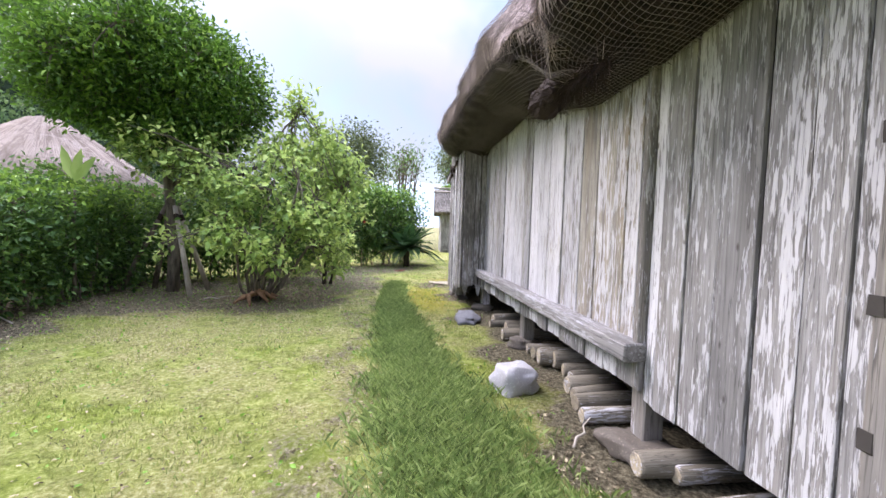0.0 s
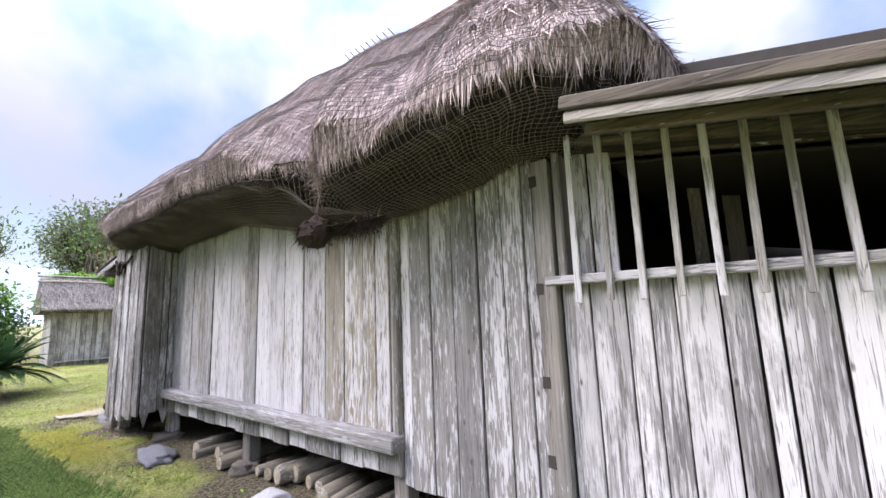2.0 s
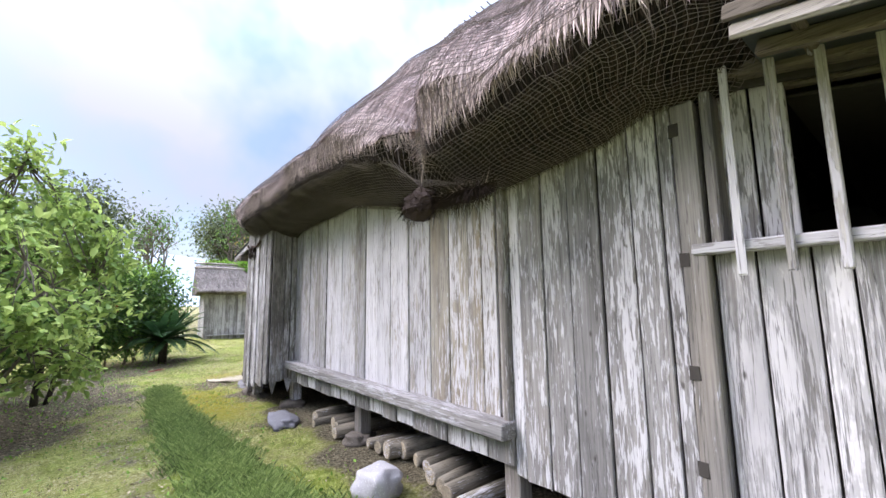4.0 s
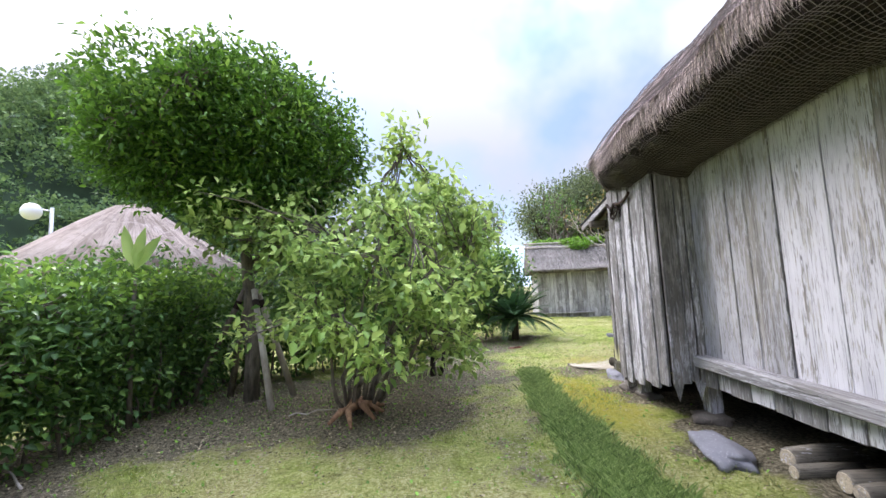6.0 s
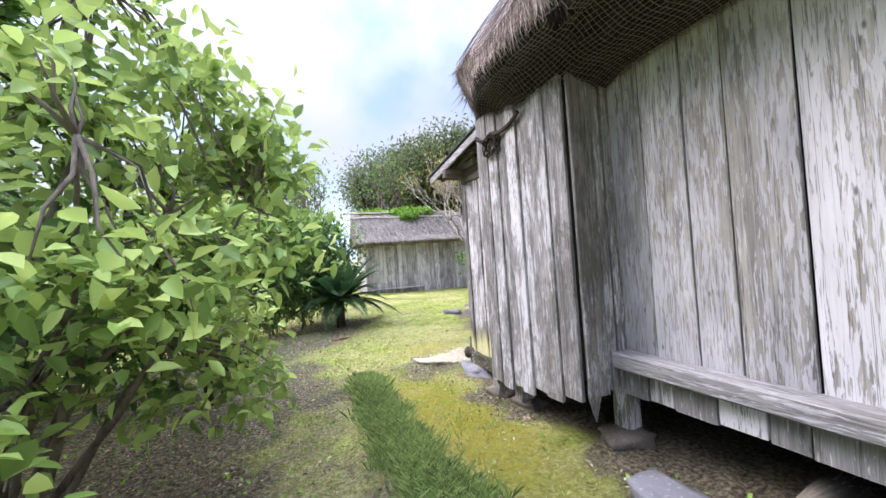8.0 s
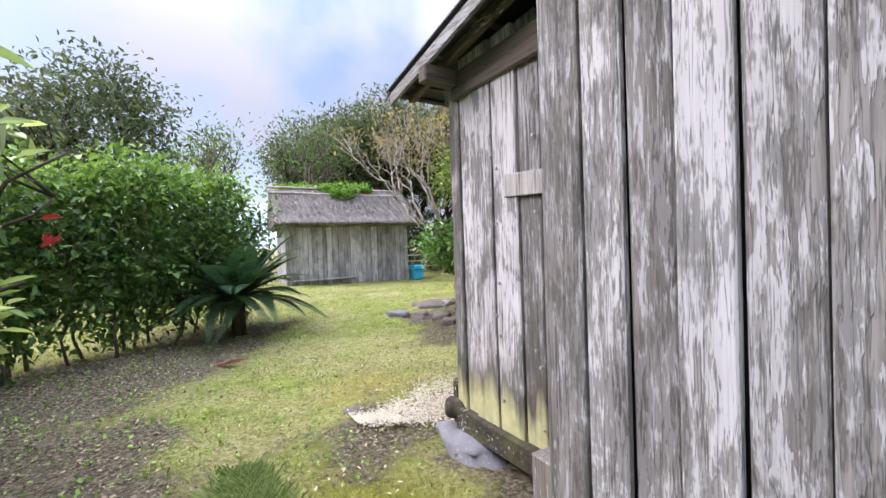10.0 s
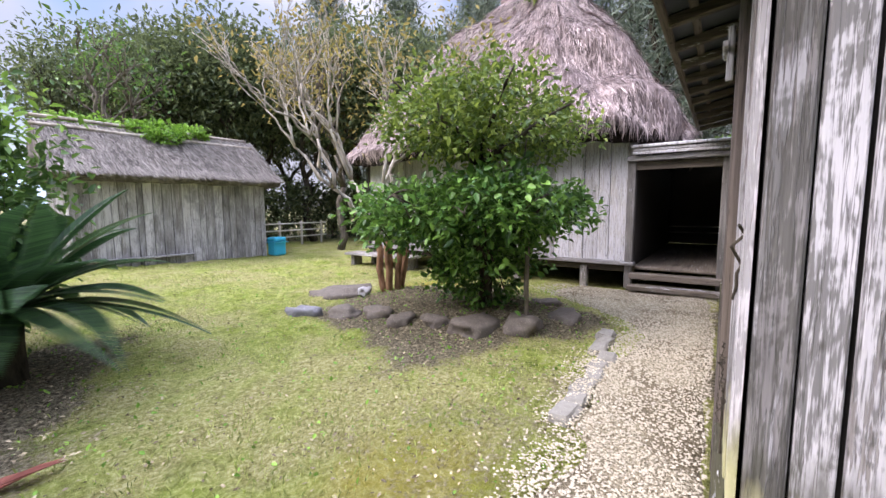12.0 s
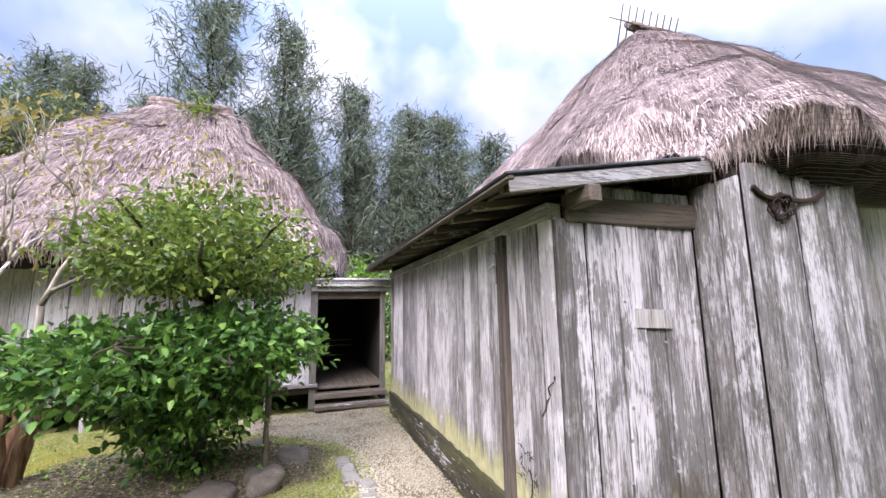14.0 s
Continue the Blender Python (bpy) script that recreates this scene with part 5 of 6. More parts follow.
def rocks():
    r = random.Random(8)
    for x, y, sx, sy, sz, mat in ((3.55, 14.95, 0.34, 0.5, 0.26, SLATE), (3.85, 14.45, 0.40, 0.55, 0.22, ROCK_BROWN), (3.86, 13.40, 0.30, 0.34, 0.24, ROCK_BROWN), (4.15, 12.45, 0.5, 0.62, 0.24, ROCK_BROWN),
                                  (4.0, 13.85, 0.4, 0.5, 0.2, ROCK_BROWN), (4.45, 11.98, 0.5, 0.45, 0.26, ROCK_BROWN), (4.75, 15.45, 0.8, 1.1, 0.26, ROCK_BROWN), (4.05, 12.95, 0.35, 0.4, 0.16, ROCK_BROWN), (5.2, 11.7, 0.6, 0.4, 0.2, ROCK_BROWN), (5.9, 12.2, 0.4, 0.5, 0.2, ROCK_BROWN)):
        boulder("edging_rock", "mossy rock edging the planted island", "rock", (x, y, float(ground_z(x, y)) - 0.14), (sx * 1.15, sy * 1.15, sz + 0.10), mat, r.randint(1, 90), "rocks round the island", turn=r.uniform(0, 90))
    boulder("small_stone", "small flat grey stone half sunk in the lawn", "stone", (1.14, 10.83, -0.06), (0.24, 0.18, 0.12), ROCK_BROWN, 17, turn=20)
    boulder("white_stone", "small white stone among the trunks", "stone", (4.7, 14.9, 0.05), (0.25, 0.2, 0.2), ROCK, 23)


rocks()


# ---- trees and shrubs ----
def V(*p):
    return Vector(p)


def dark_tree():
    base = (-4.42, 9.0, 0)
    stems = [([V(0, 0, -0.1), V(0.02, 0, 0.8), V(-0.05, 0.02, 1.7), V(-0.12, 0, 2.6), V(-0.3, 0, 3.7), V(-0.5, 0, 4.9)], 0.13, 0.05)]
    rr = random.Random(2)
    for k in range(10):
        a = k * 0.7
        z0 = 1.9 + 0.20 * k
        stems.append((limb_points((-0.08, 0, z0), (-0.5 + 1.5 * math.cos(a), 1.4 * math.sin(a), z0 + rr.uniform(0.7, 1.5)), 0.05, 5, rr), 0.05, 0.015))
    blobs = [((-0.55, 0, 4.4), (1.9, 1.8, 1.35)), ((-1.3, -0.3, 4.15), (1.1, 1.2, 0.9)), ((0.75, 0.1, 4.0), (1.15, 1.25, 1.1)), ((-0.3, 0.1, 4.9), (1.2, 1.25, 0.7)), ((0.45, -0.2, 3.0), (0.85, 0.9, 0.65)), ((-0.4, 0.1, 3.55), (1.2, 1.2, 0.7))]
    # paler leaves are mixed through the upper crown
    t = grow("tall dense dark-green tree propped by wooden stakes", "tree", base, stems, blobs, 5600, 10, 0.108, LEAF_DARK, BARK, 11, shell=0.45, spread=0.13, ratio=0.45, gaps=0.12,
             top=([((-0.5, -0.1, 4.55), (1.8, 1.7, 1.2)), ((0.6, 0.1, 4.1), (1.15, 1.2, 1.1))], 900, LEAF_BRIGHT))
    for x, y in ((0.62, -0.62), (-0.55, 0.35), (0.55, 0.35), (-0.9, -0.2)):
        pole = thing("support_pole", "grey bamboo pole propping the tree", "pole", (base[0] + x, base[1] + y, 0), "poles propping the tree")
        verts, faces = [], []
        tube_into(verts, faces, [(0, 0, -0.05), (-x * 0.45, -y * 0.45, 0.9), (-x * 0.88, -y * 0.88, 1.75)], [0.055, 0.05, 0.045], 8)
        add("shaft", mesh_of("shaft", verts, faces, BARK_PALE if x > 0 else BARK, True), pole)
        verts, faces = [], []
        tube_into(verts, faces, [(-x * 0.74, -y * 0.74, 1.46), (-x * 0.80, -y * 0.80, 1.58)], [0.052, 0.052], 8)
        add("lashing", mesh_of("lashing", verts, faces, STRAW_DARK), pole)


dark_tree()


def light_shrub():
    rr = random.Random(5)
    stems = []
    for k in range(13):
        a = k * 2.4
        foot = V(0.14 * math.cos(a), 0.14 * math.sin(a), -0.05)
        r = rr.uniform(0.5, 1.5)
        stems.append((limb_points(foot, (0.45 + r * math.cos(a), -0.1 + r * math.sin(a), rr.uniform(1.2, 2.4)), 0.05, 6, rr), 0.032, 0.010))
    stems.append((limb_points((0.05, 0, 0), (0.75, 0.0, 3.7), 0.02, 6, rr), 0.035, 0.010))
    blobs = []
    for k in range(28):
        z = 0.85 + 2.0 * (k / 27)
        reach = 1.8 * (1 - ((z - 1.5) / 1.75) ** 2)
        a, d = k * 2.4, rr.uniform(0.35, 0.95) * max(0.35, reach)
        blobs.append(((0.4 + d * math.cos(a), 0.05 + d * math.sin(a), z + rr.uniform(-0.1, 0.1)), (rr.uniform(0.4, 0.62), rr.uniform(0.4, 0.62), rr.uniform(0.14, 0.24))))
    blobs += [((0.6, -1.35, 0.95), (0.4, 0.35, 0.14)), ((0.95, -1.1, 1.35), (0.4, 0.4, 0.14)), ((0.1, -1.4, 1.2), (0.4, 0.35, 0.14))]
    for k in range(9):
        a = k * 2.4
        blobs.append(((-1.45 + 0.65 * math.cos(a), 0.1 + 0.4 * math.sin(a), 2.35 + 0.1 * k), (0.42, 0.38, 0.15)))
    for k in range(6):
        blobs.append(((1.05 + 0.14 * k, 0.15 * math.sin(k * 2.0), 3.25 - 0.17 * k), (0.34, 0.34, 0.16)))
    for k in range(7):
        blobs.append(((0.75 + rr.uniform(-0.35, 0.45), rr.uniform(-0.3, 0.3), 2.9 + 0.15 * k), (0.32, 0.32, 0.16)))
    # darker hedge leaves inside stand in for shade within the crown
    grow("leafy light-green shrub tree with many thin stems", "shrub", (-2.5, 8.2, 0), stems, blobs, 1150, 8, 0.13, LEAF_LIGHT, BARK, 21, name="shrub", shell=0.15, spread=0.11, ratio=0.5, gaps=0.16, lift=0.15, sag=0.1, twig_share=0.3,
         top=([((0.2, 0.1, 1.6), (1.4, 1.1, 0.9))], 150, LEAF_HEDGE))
    root = thing("tree_root", "twisted reddish root clump at the shrub's foot", "root", (-2.45, 7.95, 0))
    verts, faces = [], []
    for k in range(9):
        a = k * 0.75
        ln = rr.uniform(0.25, 0.6)
        tube_into(verts, faces, [V(0.05 * math.cos(a), 0.05 * math.sin(a), 0.16), V(0.5 * ln * math.cos(a), 0.5 * ln * math.sin(a), rr.uniform(0.08, 0.22)), V(ln * math.cos(a + 0.3), ln * math.sin(a + 0.3), 0.03)], [0.055, 0.045, 0.02], 7)
    add("root", mesh_of("root", verts, faces, BARK_RED, True), root)


light_shrub()


def small_tree():
    rr = random.Random(9)
    stems = [(limb_points((0, 0, -0.05), (0.05, 0.05, 1.25), 0.02, 5, rr), 0.06, 0.035), (limb_points((0.14, 0.05, -0.05), (0.35, 0.1, 0.95), 0.03, 4, rr), 0.045, 0.02)]
    for k in range(9):
        a = k * 2.3
        stems.append((limb_points((0.04, 0.04, 0.8 + 0.05 * k), (1.0 * math.cos(a), 1.0 * math.sin(a), rr.uniform(1.3, 2.3)), 0.06, 5, rr), 0.025, 0.008))
    blobs = [((-0.3, 0.1, 1.7), (0.85, 0.8, 0.25)), ((0.0, 0.2, 2.15), (0.6, 0.6, 0.2)), ((0.1, 0.0, 1.15), (0.5, 0.5, 0.18)), ((-0.6, 0.2, 1.5), (0.8, 0.8, 0.25)), ((0.15, -0.1, 1.45), (0.55, 0.5, 0.18)), ((-0.2, 0.1, 1.95), (0.7, 0.6, 0.2))]
    # a core of darker leaves puts inner shade into the foliage colour
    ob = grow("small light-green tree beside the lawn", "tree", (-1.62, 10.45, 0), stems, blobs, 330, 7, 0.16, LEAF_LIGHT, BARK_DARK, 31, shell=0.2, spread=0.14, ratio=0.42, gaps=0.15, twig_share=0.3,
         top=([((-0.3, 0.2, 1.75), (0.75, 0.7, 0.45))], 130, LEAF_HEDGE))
    me, _ = crown_leaves("red_leaves", [((1.03, -0.47, 1.62), (0.06, 0.08, 0.03)), ((0.1, 1.0, 1.5), (0.1, 0.1, 0.08))], 6, 4, 0.10, LEAF_RED, 2, spread=0.04)
    add("red_leaves", me, ob, "a few red leaves")


small_tree()


def hedges():
    rr = random.Random(14)

    def hedge(label, base, length, turn, blobs, clusters, size, seed, leaf=LEAF_HEDGE, top=None, gaps=0.1):
        stems = []
        for k in range(int(length * 4)):
            x = -length / 2 + length * (k + 0.5) / int(length * 4)
            y = rr.uniform(-0.4, 0.4)
            stems.append((limb_points((x, y, -0.05), (x + rr.uniform(-0.3, 0.3), y + rr.uniform(-0.3, 0.3), rr.uniform(1.0, 1.7)), 0.05, 4, rr), rr.uniform(0.015, 0.03), 0.008))
        ob = grow(label, "hedge", base, stems, blobs, clusters, 7, size, leaf, BARK, seed, name="hedge", shell=0.35, spread=0.13, ratio=0.5, gaps=gaps, top=top, twig_share=0.10)
        ob.rotation_euler.z = radians(turn)
        return ob

    def row(length, half, low, high, n, seed):
        r = random.Random(seed)
        out = []
        for k in range(n):
            x = -length / 2 + length * (k + 0.5) / n
            h = high * r.uniform(0.9, 1.08)
            out.append(((x, r.uniform(-0.15, 0.15), (low + h) / 2), (length / n * 0.85, half * r.uniform(0.85, 1.15), (h - low) / 2)))
        return out

    b = row(7.4, 0.8, 0.02, 2.15, 9, 3)
    # paler leaves lie over the top of the row
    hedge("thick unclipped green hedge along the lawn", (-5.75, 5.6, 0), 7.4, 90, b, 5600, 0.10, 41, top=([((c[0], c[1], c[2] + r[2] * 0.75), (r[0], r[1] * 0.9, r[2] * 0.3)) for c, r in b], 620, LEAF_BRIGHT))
    b = row(6.2, 0.75, 0.0, 2.5, 7, 5)
    hedge("dark green hedge behind the propped tree", (-5.1, 10.7, 0), 6.2, 35, b, 3600, 0.12, 42)
    b = row(5.0, 0.85, 0.2, 2.95, 6, 7)
    # again a layer of paler leaves along the top
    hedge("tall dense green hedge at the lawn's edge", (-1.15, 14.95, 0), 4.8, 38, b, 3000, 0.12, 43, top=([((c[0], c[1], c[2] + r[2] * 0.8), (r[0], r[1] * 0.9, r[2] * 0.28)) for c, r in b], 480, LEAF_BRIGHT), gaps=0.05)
    b = row(11.0, 1.0, 0.1, 3.0, 9, 9)
    hedge("dark green hedge behind the rail fence", (12.5, 26.3, 0), 11.0, -8, b, 2400, 0.18, 44, leaf=LEAF_WOOD)
    b = row(7.0, 0.9, 0.1, 2.6, 7, 12)
    hedge("green hedge beyond the shed", (-2.5, 24.5, 0), 7.0, 5, b, 1100, 0.17, 45)
    b = row(5.0, 0.8, 0.1, 2.8, 5, 13)
    hedge("dark shrubs behind the passage", (15.2, 10.4, 0), 3.5, 90, b, 700, 0.17, 46)
    b = row(5.0, 0.8, 1.0, 4.0, 4, 13)
    hedge("bright green shrubs between the two houses", (16.8, 10.0, 0), 4.0, 90, b, 800, 0.2, 47, leaf=LEAF_BRIGHT)


hedges()


def cycad():
    c = thing("cycad", "dark green cycad with long arching fronds", "cycad", (0.62, 15.1, 0))
    woody("trunk", c, BARK_DARK, [([V(0, 0, -0.1), V(0, 0.02, 0.3), V(0.02, 0, 0.62)], 0.12, 0.10)], sides=10)
    r = np.random.default_rng(4)
    for k in range(30):
        a = k * 2.4
        rise = 0.95 - 0.028 * k
        ln = 1.65 + 0.15 * math.sin(k * 1.7)
        t = np.linspace(0, 1, 95)
        h = np.array([math.cos(a), math.sin(a), 0.0])
        spine = np.outer(t * ln * (0.55 + 0.45 * (1 - rise)), h)
        spine[:, 2] = 0.62 + ln * (rise * t - 0.62 * t * t * (0.45 + 0.4 * (1 - rise)))
        side = np.array([-math.sin(a), math.cos(a), 0.0])
        pos = np.repeat(spine[3:], 2, axis=0)
        sgn = np.tile([1, -1], len(pos) // 2)[:, None]
        axis = sgn * side * 0.8 + np.repeat(np.gradient(spine, axis=0)[3:], 2, axis=0) * 22 + np.array([0, 0, 0.12])
        ln2 = 0.25 * np.sin(np.pi * np.repeat(0.12 + 0.85 * t[3:], 2)) + 0.02
        add("frond", leaves_mesh("frond", pos, axis, np.tile([0, 0, 1.0], (len(pos), 1)), ln2, np.full(len(pos), 0.013), LEAF_CYCAD, 0.1, 0.1), c)


cycad()


def island_tree():
    rr = random.Random(3)
    stems = [([V(0, 0, -0.1), V(-0.05, -0.03, 0.7), V(-0.18, -0.1, 1.4), V(-0.32, -0.12, 2.0)], 0.10, 0.07),
             ([V(0.12, 0.1, -0.1), V(0.15, 0.05, 0.8), V(0.10, -0.05, 1.6)], 0.07, 0.04)]
    fork = V(-0.32, -0.12, 1.95)
    for k in range(10):
        a = k * 0.65
        stems.append((limb_points(fork, fork + V(1.2 * math.cos(a), 1.2 * math.sin(a), rr.uniform(0.5, 1.0)), 0.07, 5, rr), 0.045, 0.012))
    for k in range(10):
        a = k * 0.65 + 0.3
        stems.append((limb_points((-0.05, -0.03, 0.7), (1.4 * math.cos(a) - 0.2, 1.4 * math.sin(a), rr.uniform(1.1, 1.6)), 0.07, 5, rr), 0.035, 0.010))
    low = [((-0.25, 0.1, 1.38), (1.38, 1.38, 0.42)), ((-0.8, 0.7, 1.33), (0.8, 0.8, 0.38)), ((0.4, -0.6, 1.4), (0.75, 0.75, 0.33)), ((-0.3, -0.1, 0.85), (0.75, 0.75, 0.35)), ((-0.05, 0.0, 0.52), (0.72, 0.72, 0.46)), ((-0.6, -0.5, 1.5), (0.8, 0.8, 0.38))]
    high = [((-0.3, 0.0, 2.6), (1.2, 1.2, 0.5)), ((-0.7, 0.3, 2.45), (0.85, 0.85, 0.4)), ((0.2, -0.5, 2.45), (0.85, 0.85, 0.4)), ((-0.3, -0.1, 2.95), (0.75, 0.75, 0.36)), ((-0.4, -0.2, 2.3), (1.05, 1.05, 0.25))]
    ob = grow("clipped two-tiered garden tree on a rocky island", "tree", (4.95, 12.75, 0.1), stems, low, 1600, 8, 0.105, LEAF_ISLAND, BARK_DARK, 61, shell=0.5, spread=0.10, ratio=0.55, gaps=0.05, twig_share=0.08)
    me, _ = crown_leaves("upper_crown", high, 1150, 8, 0.09, LEAF_ISLAND_TOP, 62, shell=0.5, spread=0.10, ratio=0.5, gaps=0.16)
    add("upper_crown", me, ob, "olive-green upper tier")
    st = thing("stake", "weathered grey wooden stake", "stake", (4.55, 11.95, 0.05))
    woody("shaft", st, BARK, [([V(0, 0, -0.1), V(0.0, 0.02, 0.5), V(-0.02, 0, 1.1)], 0.032, 0.028)])


island_tree()


def pale_tree():
    rr = random.Random(17)
    t = thing("bare_tree", "pale smooth-barked tree with mostly bare branches", "tree", (5.05, 14.6, 0.08))
    stems = []
    for k in range(7):
        a = k * 0.9
        stems.append((limb_points((0.14 * math.cos(a), 0.14 * math.sin(a), -0.1), (0.26 * math.cos(a), 0.26 * math.sin(a), 0.95), 0.02, 4, rr), 0.065, 0.05))
    woody("trunk", t, BARK_RED, stems, label="cluster of peeling reddish stems")
    limbs = []

    def branch(p, d, ln, r, depth):
        q = p + d * ln
        limbs.append((limb_points(p, q, 0.07, 4, rr), r, r * 0.62))
        if depth == 0:
            return
        for _ in range(rr.choice((2, 3, 3))):
            e = (d + V(rr.uniform(-0.75, 0.75), rr.uniform(-0.75, 0.75), rr.uniform(-0.1, 0.6))).normalized()
            branch(q, e, ln * rr.uniform(0.6, 0.85), r * 0.60, depth - 1)

    for a, lean in ((1.9, 0.45), (2.7, 0.75), (3.9, 0.35), (0.9, 0.5)):
        branch(V(0.15 * math.cos(a), 0.15 * math.sin(a), 0.9), V(lean * math.cos(a), lean * math.sin(a), 0.8).normalized(), 1.15, 0.055, 5)
    woody("limb", t, BARK_PALE, limbs, sides=5)
    ends = np.array([l[0][-1] for l in limbs if l[1] < 0.012])[::3]
    me, _ = crown_leaves("sparse_leaves", [((0, 0, 3.5), (1.6, 1.6, 1.2))], 60, 4, 0.09, LEAF_YELLOW, 7, ends=ends, spread=0.10)
    add("sparse_leaves", me, t, "sparse yellowing leaves")


pale_tree()


# ---- beyond the garden ----
def casuarina(seed):
    """A tall feathery casuarina, in local places, about 15 m high."""
    rr = random.Random(seed)
    t = thing("casuarina", "tall feathery grey-green casuarina tree", "tree", (0, 0, -100), "casuarinas behind the houses")
    stems = [(limb_points((0, 0, 0), (rr.uniform(-0.6, 0.6), rr.uniform(-0.6, 0.6), 15), 0.012, 9, rr), 0.22, 0.03)]
    pts = []
    for k in range(46):
        z = 3.0 + 11.6 * (k / 46) ** 0.9
        a = k * 2.4
        ln = (2.9 - 2.2 * (z - 3) / 12) * rr.uniform(0.2, 1.6)
        tip = V(ln * math.cos(a), ln * math.sin(a), z + ln * rr.uniform(0.3, 0.9))
        stems.append((limb_points((0, 0, z), tip, 0.06, 4, rr), 0.045, 0.01))
        for j in range(15):
            f = rr.uniform(0.35, 1.05)
            pts.append(V(0, 0, z).lerp(tip, f) + V(rr.gauss(0, 0.24), rr.gauss(0, 0.24), rr.gauss(0, 0.24)))
    woody("trunk", t, BARK_DARK, stems, sides=5)
    c = np.array(pts)
    r = np.random.default_rng(seed)
    pos = np.repeat(c, 9, axis=0) + r.normal(size=(len(c) * 9, 3)) * 0.22
    ax = r.normal(size=pos.shape) * 0.5 + np.array([0.25, 0.1, -0.45])
    ln = r.uniform(0.3, 0.7, len(pos))
    add("needles", leaves_mesh("needles", pos, ax, r.normal(size=pos.shape), ln, np.full(len(pos), 0.022), LEAF_NEEDLE, 0.1, 0.2), t)
    return t


def wood_tree(seed, leaf, sparse):
    rr = random.Random(seed)
    t = thing("woodland_tree", "grey-green broadleaf tree with open branches", "tree", (0, 0, -100), "woodland trees")
    limbs = []

    def branch(p, d, ln, r, depth):
        q = p + d * ln
        limbs.append((limb_points(p, q, 0.08, 4, rr), r, r * 0.65))
        if depth:
            for _ in range(3):
                e = (d + V(rr.uniform(-0.8, 0.8), rr.uniform(-0.8, 0.8), rr.uniform(-0.1, 0.5))).normalized()
                branch(q, e, ln * rr.uniform(0.6, 0.85), r * 0.6, depth - 1)

    branch(V(0, 0, 0), V(rr.uniform(-0.2, 0.2), 0.05, 1).normalized(), 2.3, 0.15, 4)
    woody("trunk", t, BARK_DARK if not sparse else BARK, limbs, sides=5)
    ends = np.array([l[0][-1] for l in limbs if l[1] < 0.036])
    if sparse:
        ends = ends[::2]
    me, _ = crown_leaves("crown", [((0, 0, 5.5), (2.0, 2.0, 1.8))], 15 if sparse else 330, 10 if sparse else 18, 0.19, leaf, seed, ends=ends, spread=0.42, ratio=0.4)
    add("crown", me, t)
    return t


def backdrop_trees():
    rr = random.Random(23)
    kinds = [casuarina(k) for k in (1, 2, 3)]
    spots = [(24, 5), (22, 9), (25, 12), (23, 16), (26, 19), (22, 22), (25, 25), (20, 27), (28, 8), (29, 15), (17, 30), (22, 32), (27, 1), (24, -3), (13, 33), (18, 24), (30, 22), (26, -9), (21, -14), (14, -15), (21, 6.5), (23.5, 3), (20.5, 12.5), (22, 19), (19.5, 16), (26, 5), (27.5, 11.5), (21, 1), (25, 8.5), (19, 30)]
    for k, (x, y) in enumerate(spots):
        s = rr.uniform(0.75, 1.05)
        if k < 3:
            kinds[k].matrix_basis = pose(x, y, 0, 0, 0, rr.uniform(0, 360)) @ Matrix.Diagonal((s, s, s, 1))
        else:
            copy_thing(kinds[k % 3], pose(x, y, 0, 0, 0, rr.uniform(0, 360)) @ Matrix.Diagonal((1, 1, rr.uniform(0.72, 1.15), 1)))
    kinds = [wood_tree(4, LEAF_WOOD, False), wood_tree(5, LEAF_WOOD, False), wood_tree(6, LEAF_HEDGE, True), wood_tree(7, LEAF_YELLOW, True)]
    spots = [(8.8, 30, 0), (9.5, 28, 1), (1.5, 27, 2), (10.0, 21.5, 3), (12.5, 30, 0), (15.5, 27, 1), (8.8, 33.5, 1), (-0.5, 31, 2), (13, 22.5, 0), (16.5, 20.5, 1), (12.0, 25.5, 0), (8.5, 31, 0), (17, 24, 1), (4.5, 27, 2), (-4, 30, 2), (-1.9, 20.5, 1), (11.5, 33, 1), (15, 32, 0), (18.5, 29, 1), (6.6, 34, 0)]
    used = set()
    for x, y, k in spots:
        m = pose(x, y, 0, 0, 0, rr.uniform(0, 360))
        if k in used:
            small = 0.66 if (x, y) == (-1.9, 20.5) else 1.0
            copy_thing(kinds[k], m @ Matrix.Diagonal((small, small, small, 1)))
        else:
            s = 1.25 if k < 2 else 1.0
            kinds[k].matrix_basis = m @ Matrix.Diagonal((s, s, s, 1))
            used.add(k)


backdrop_trees()


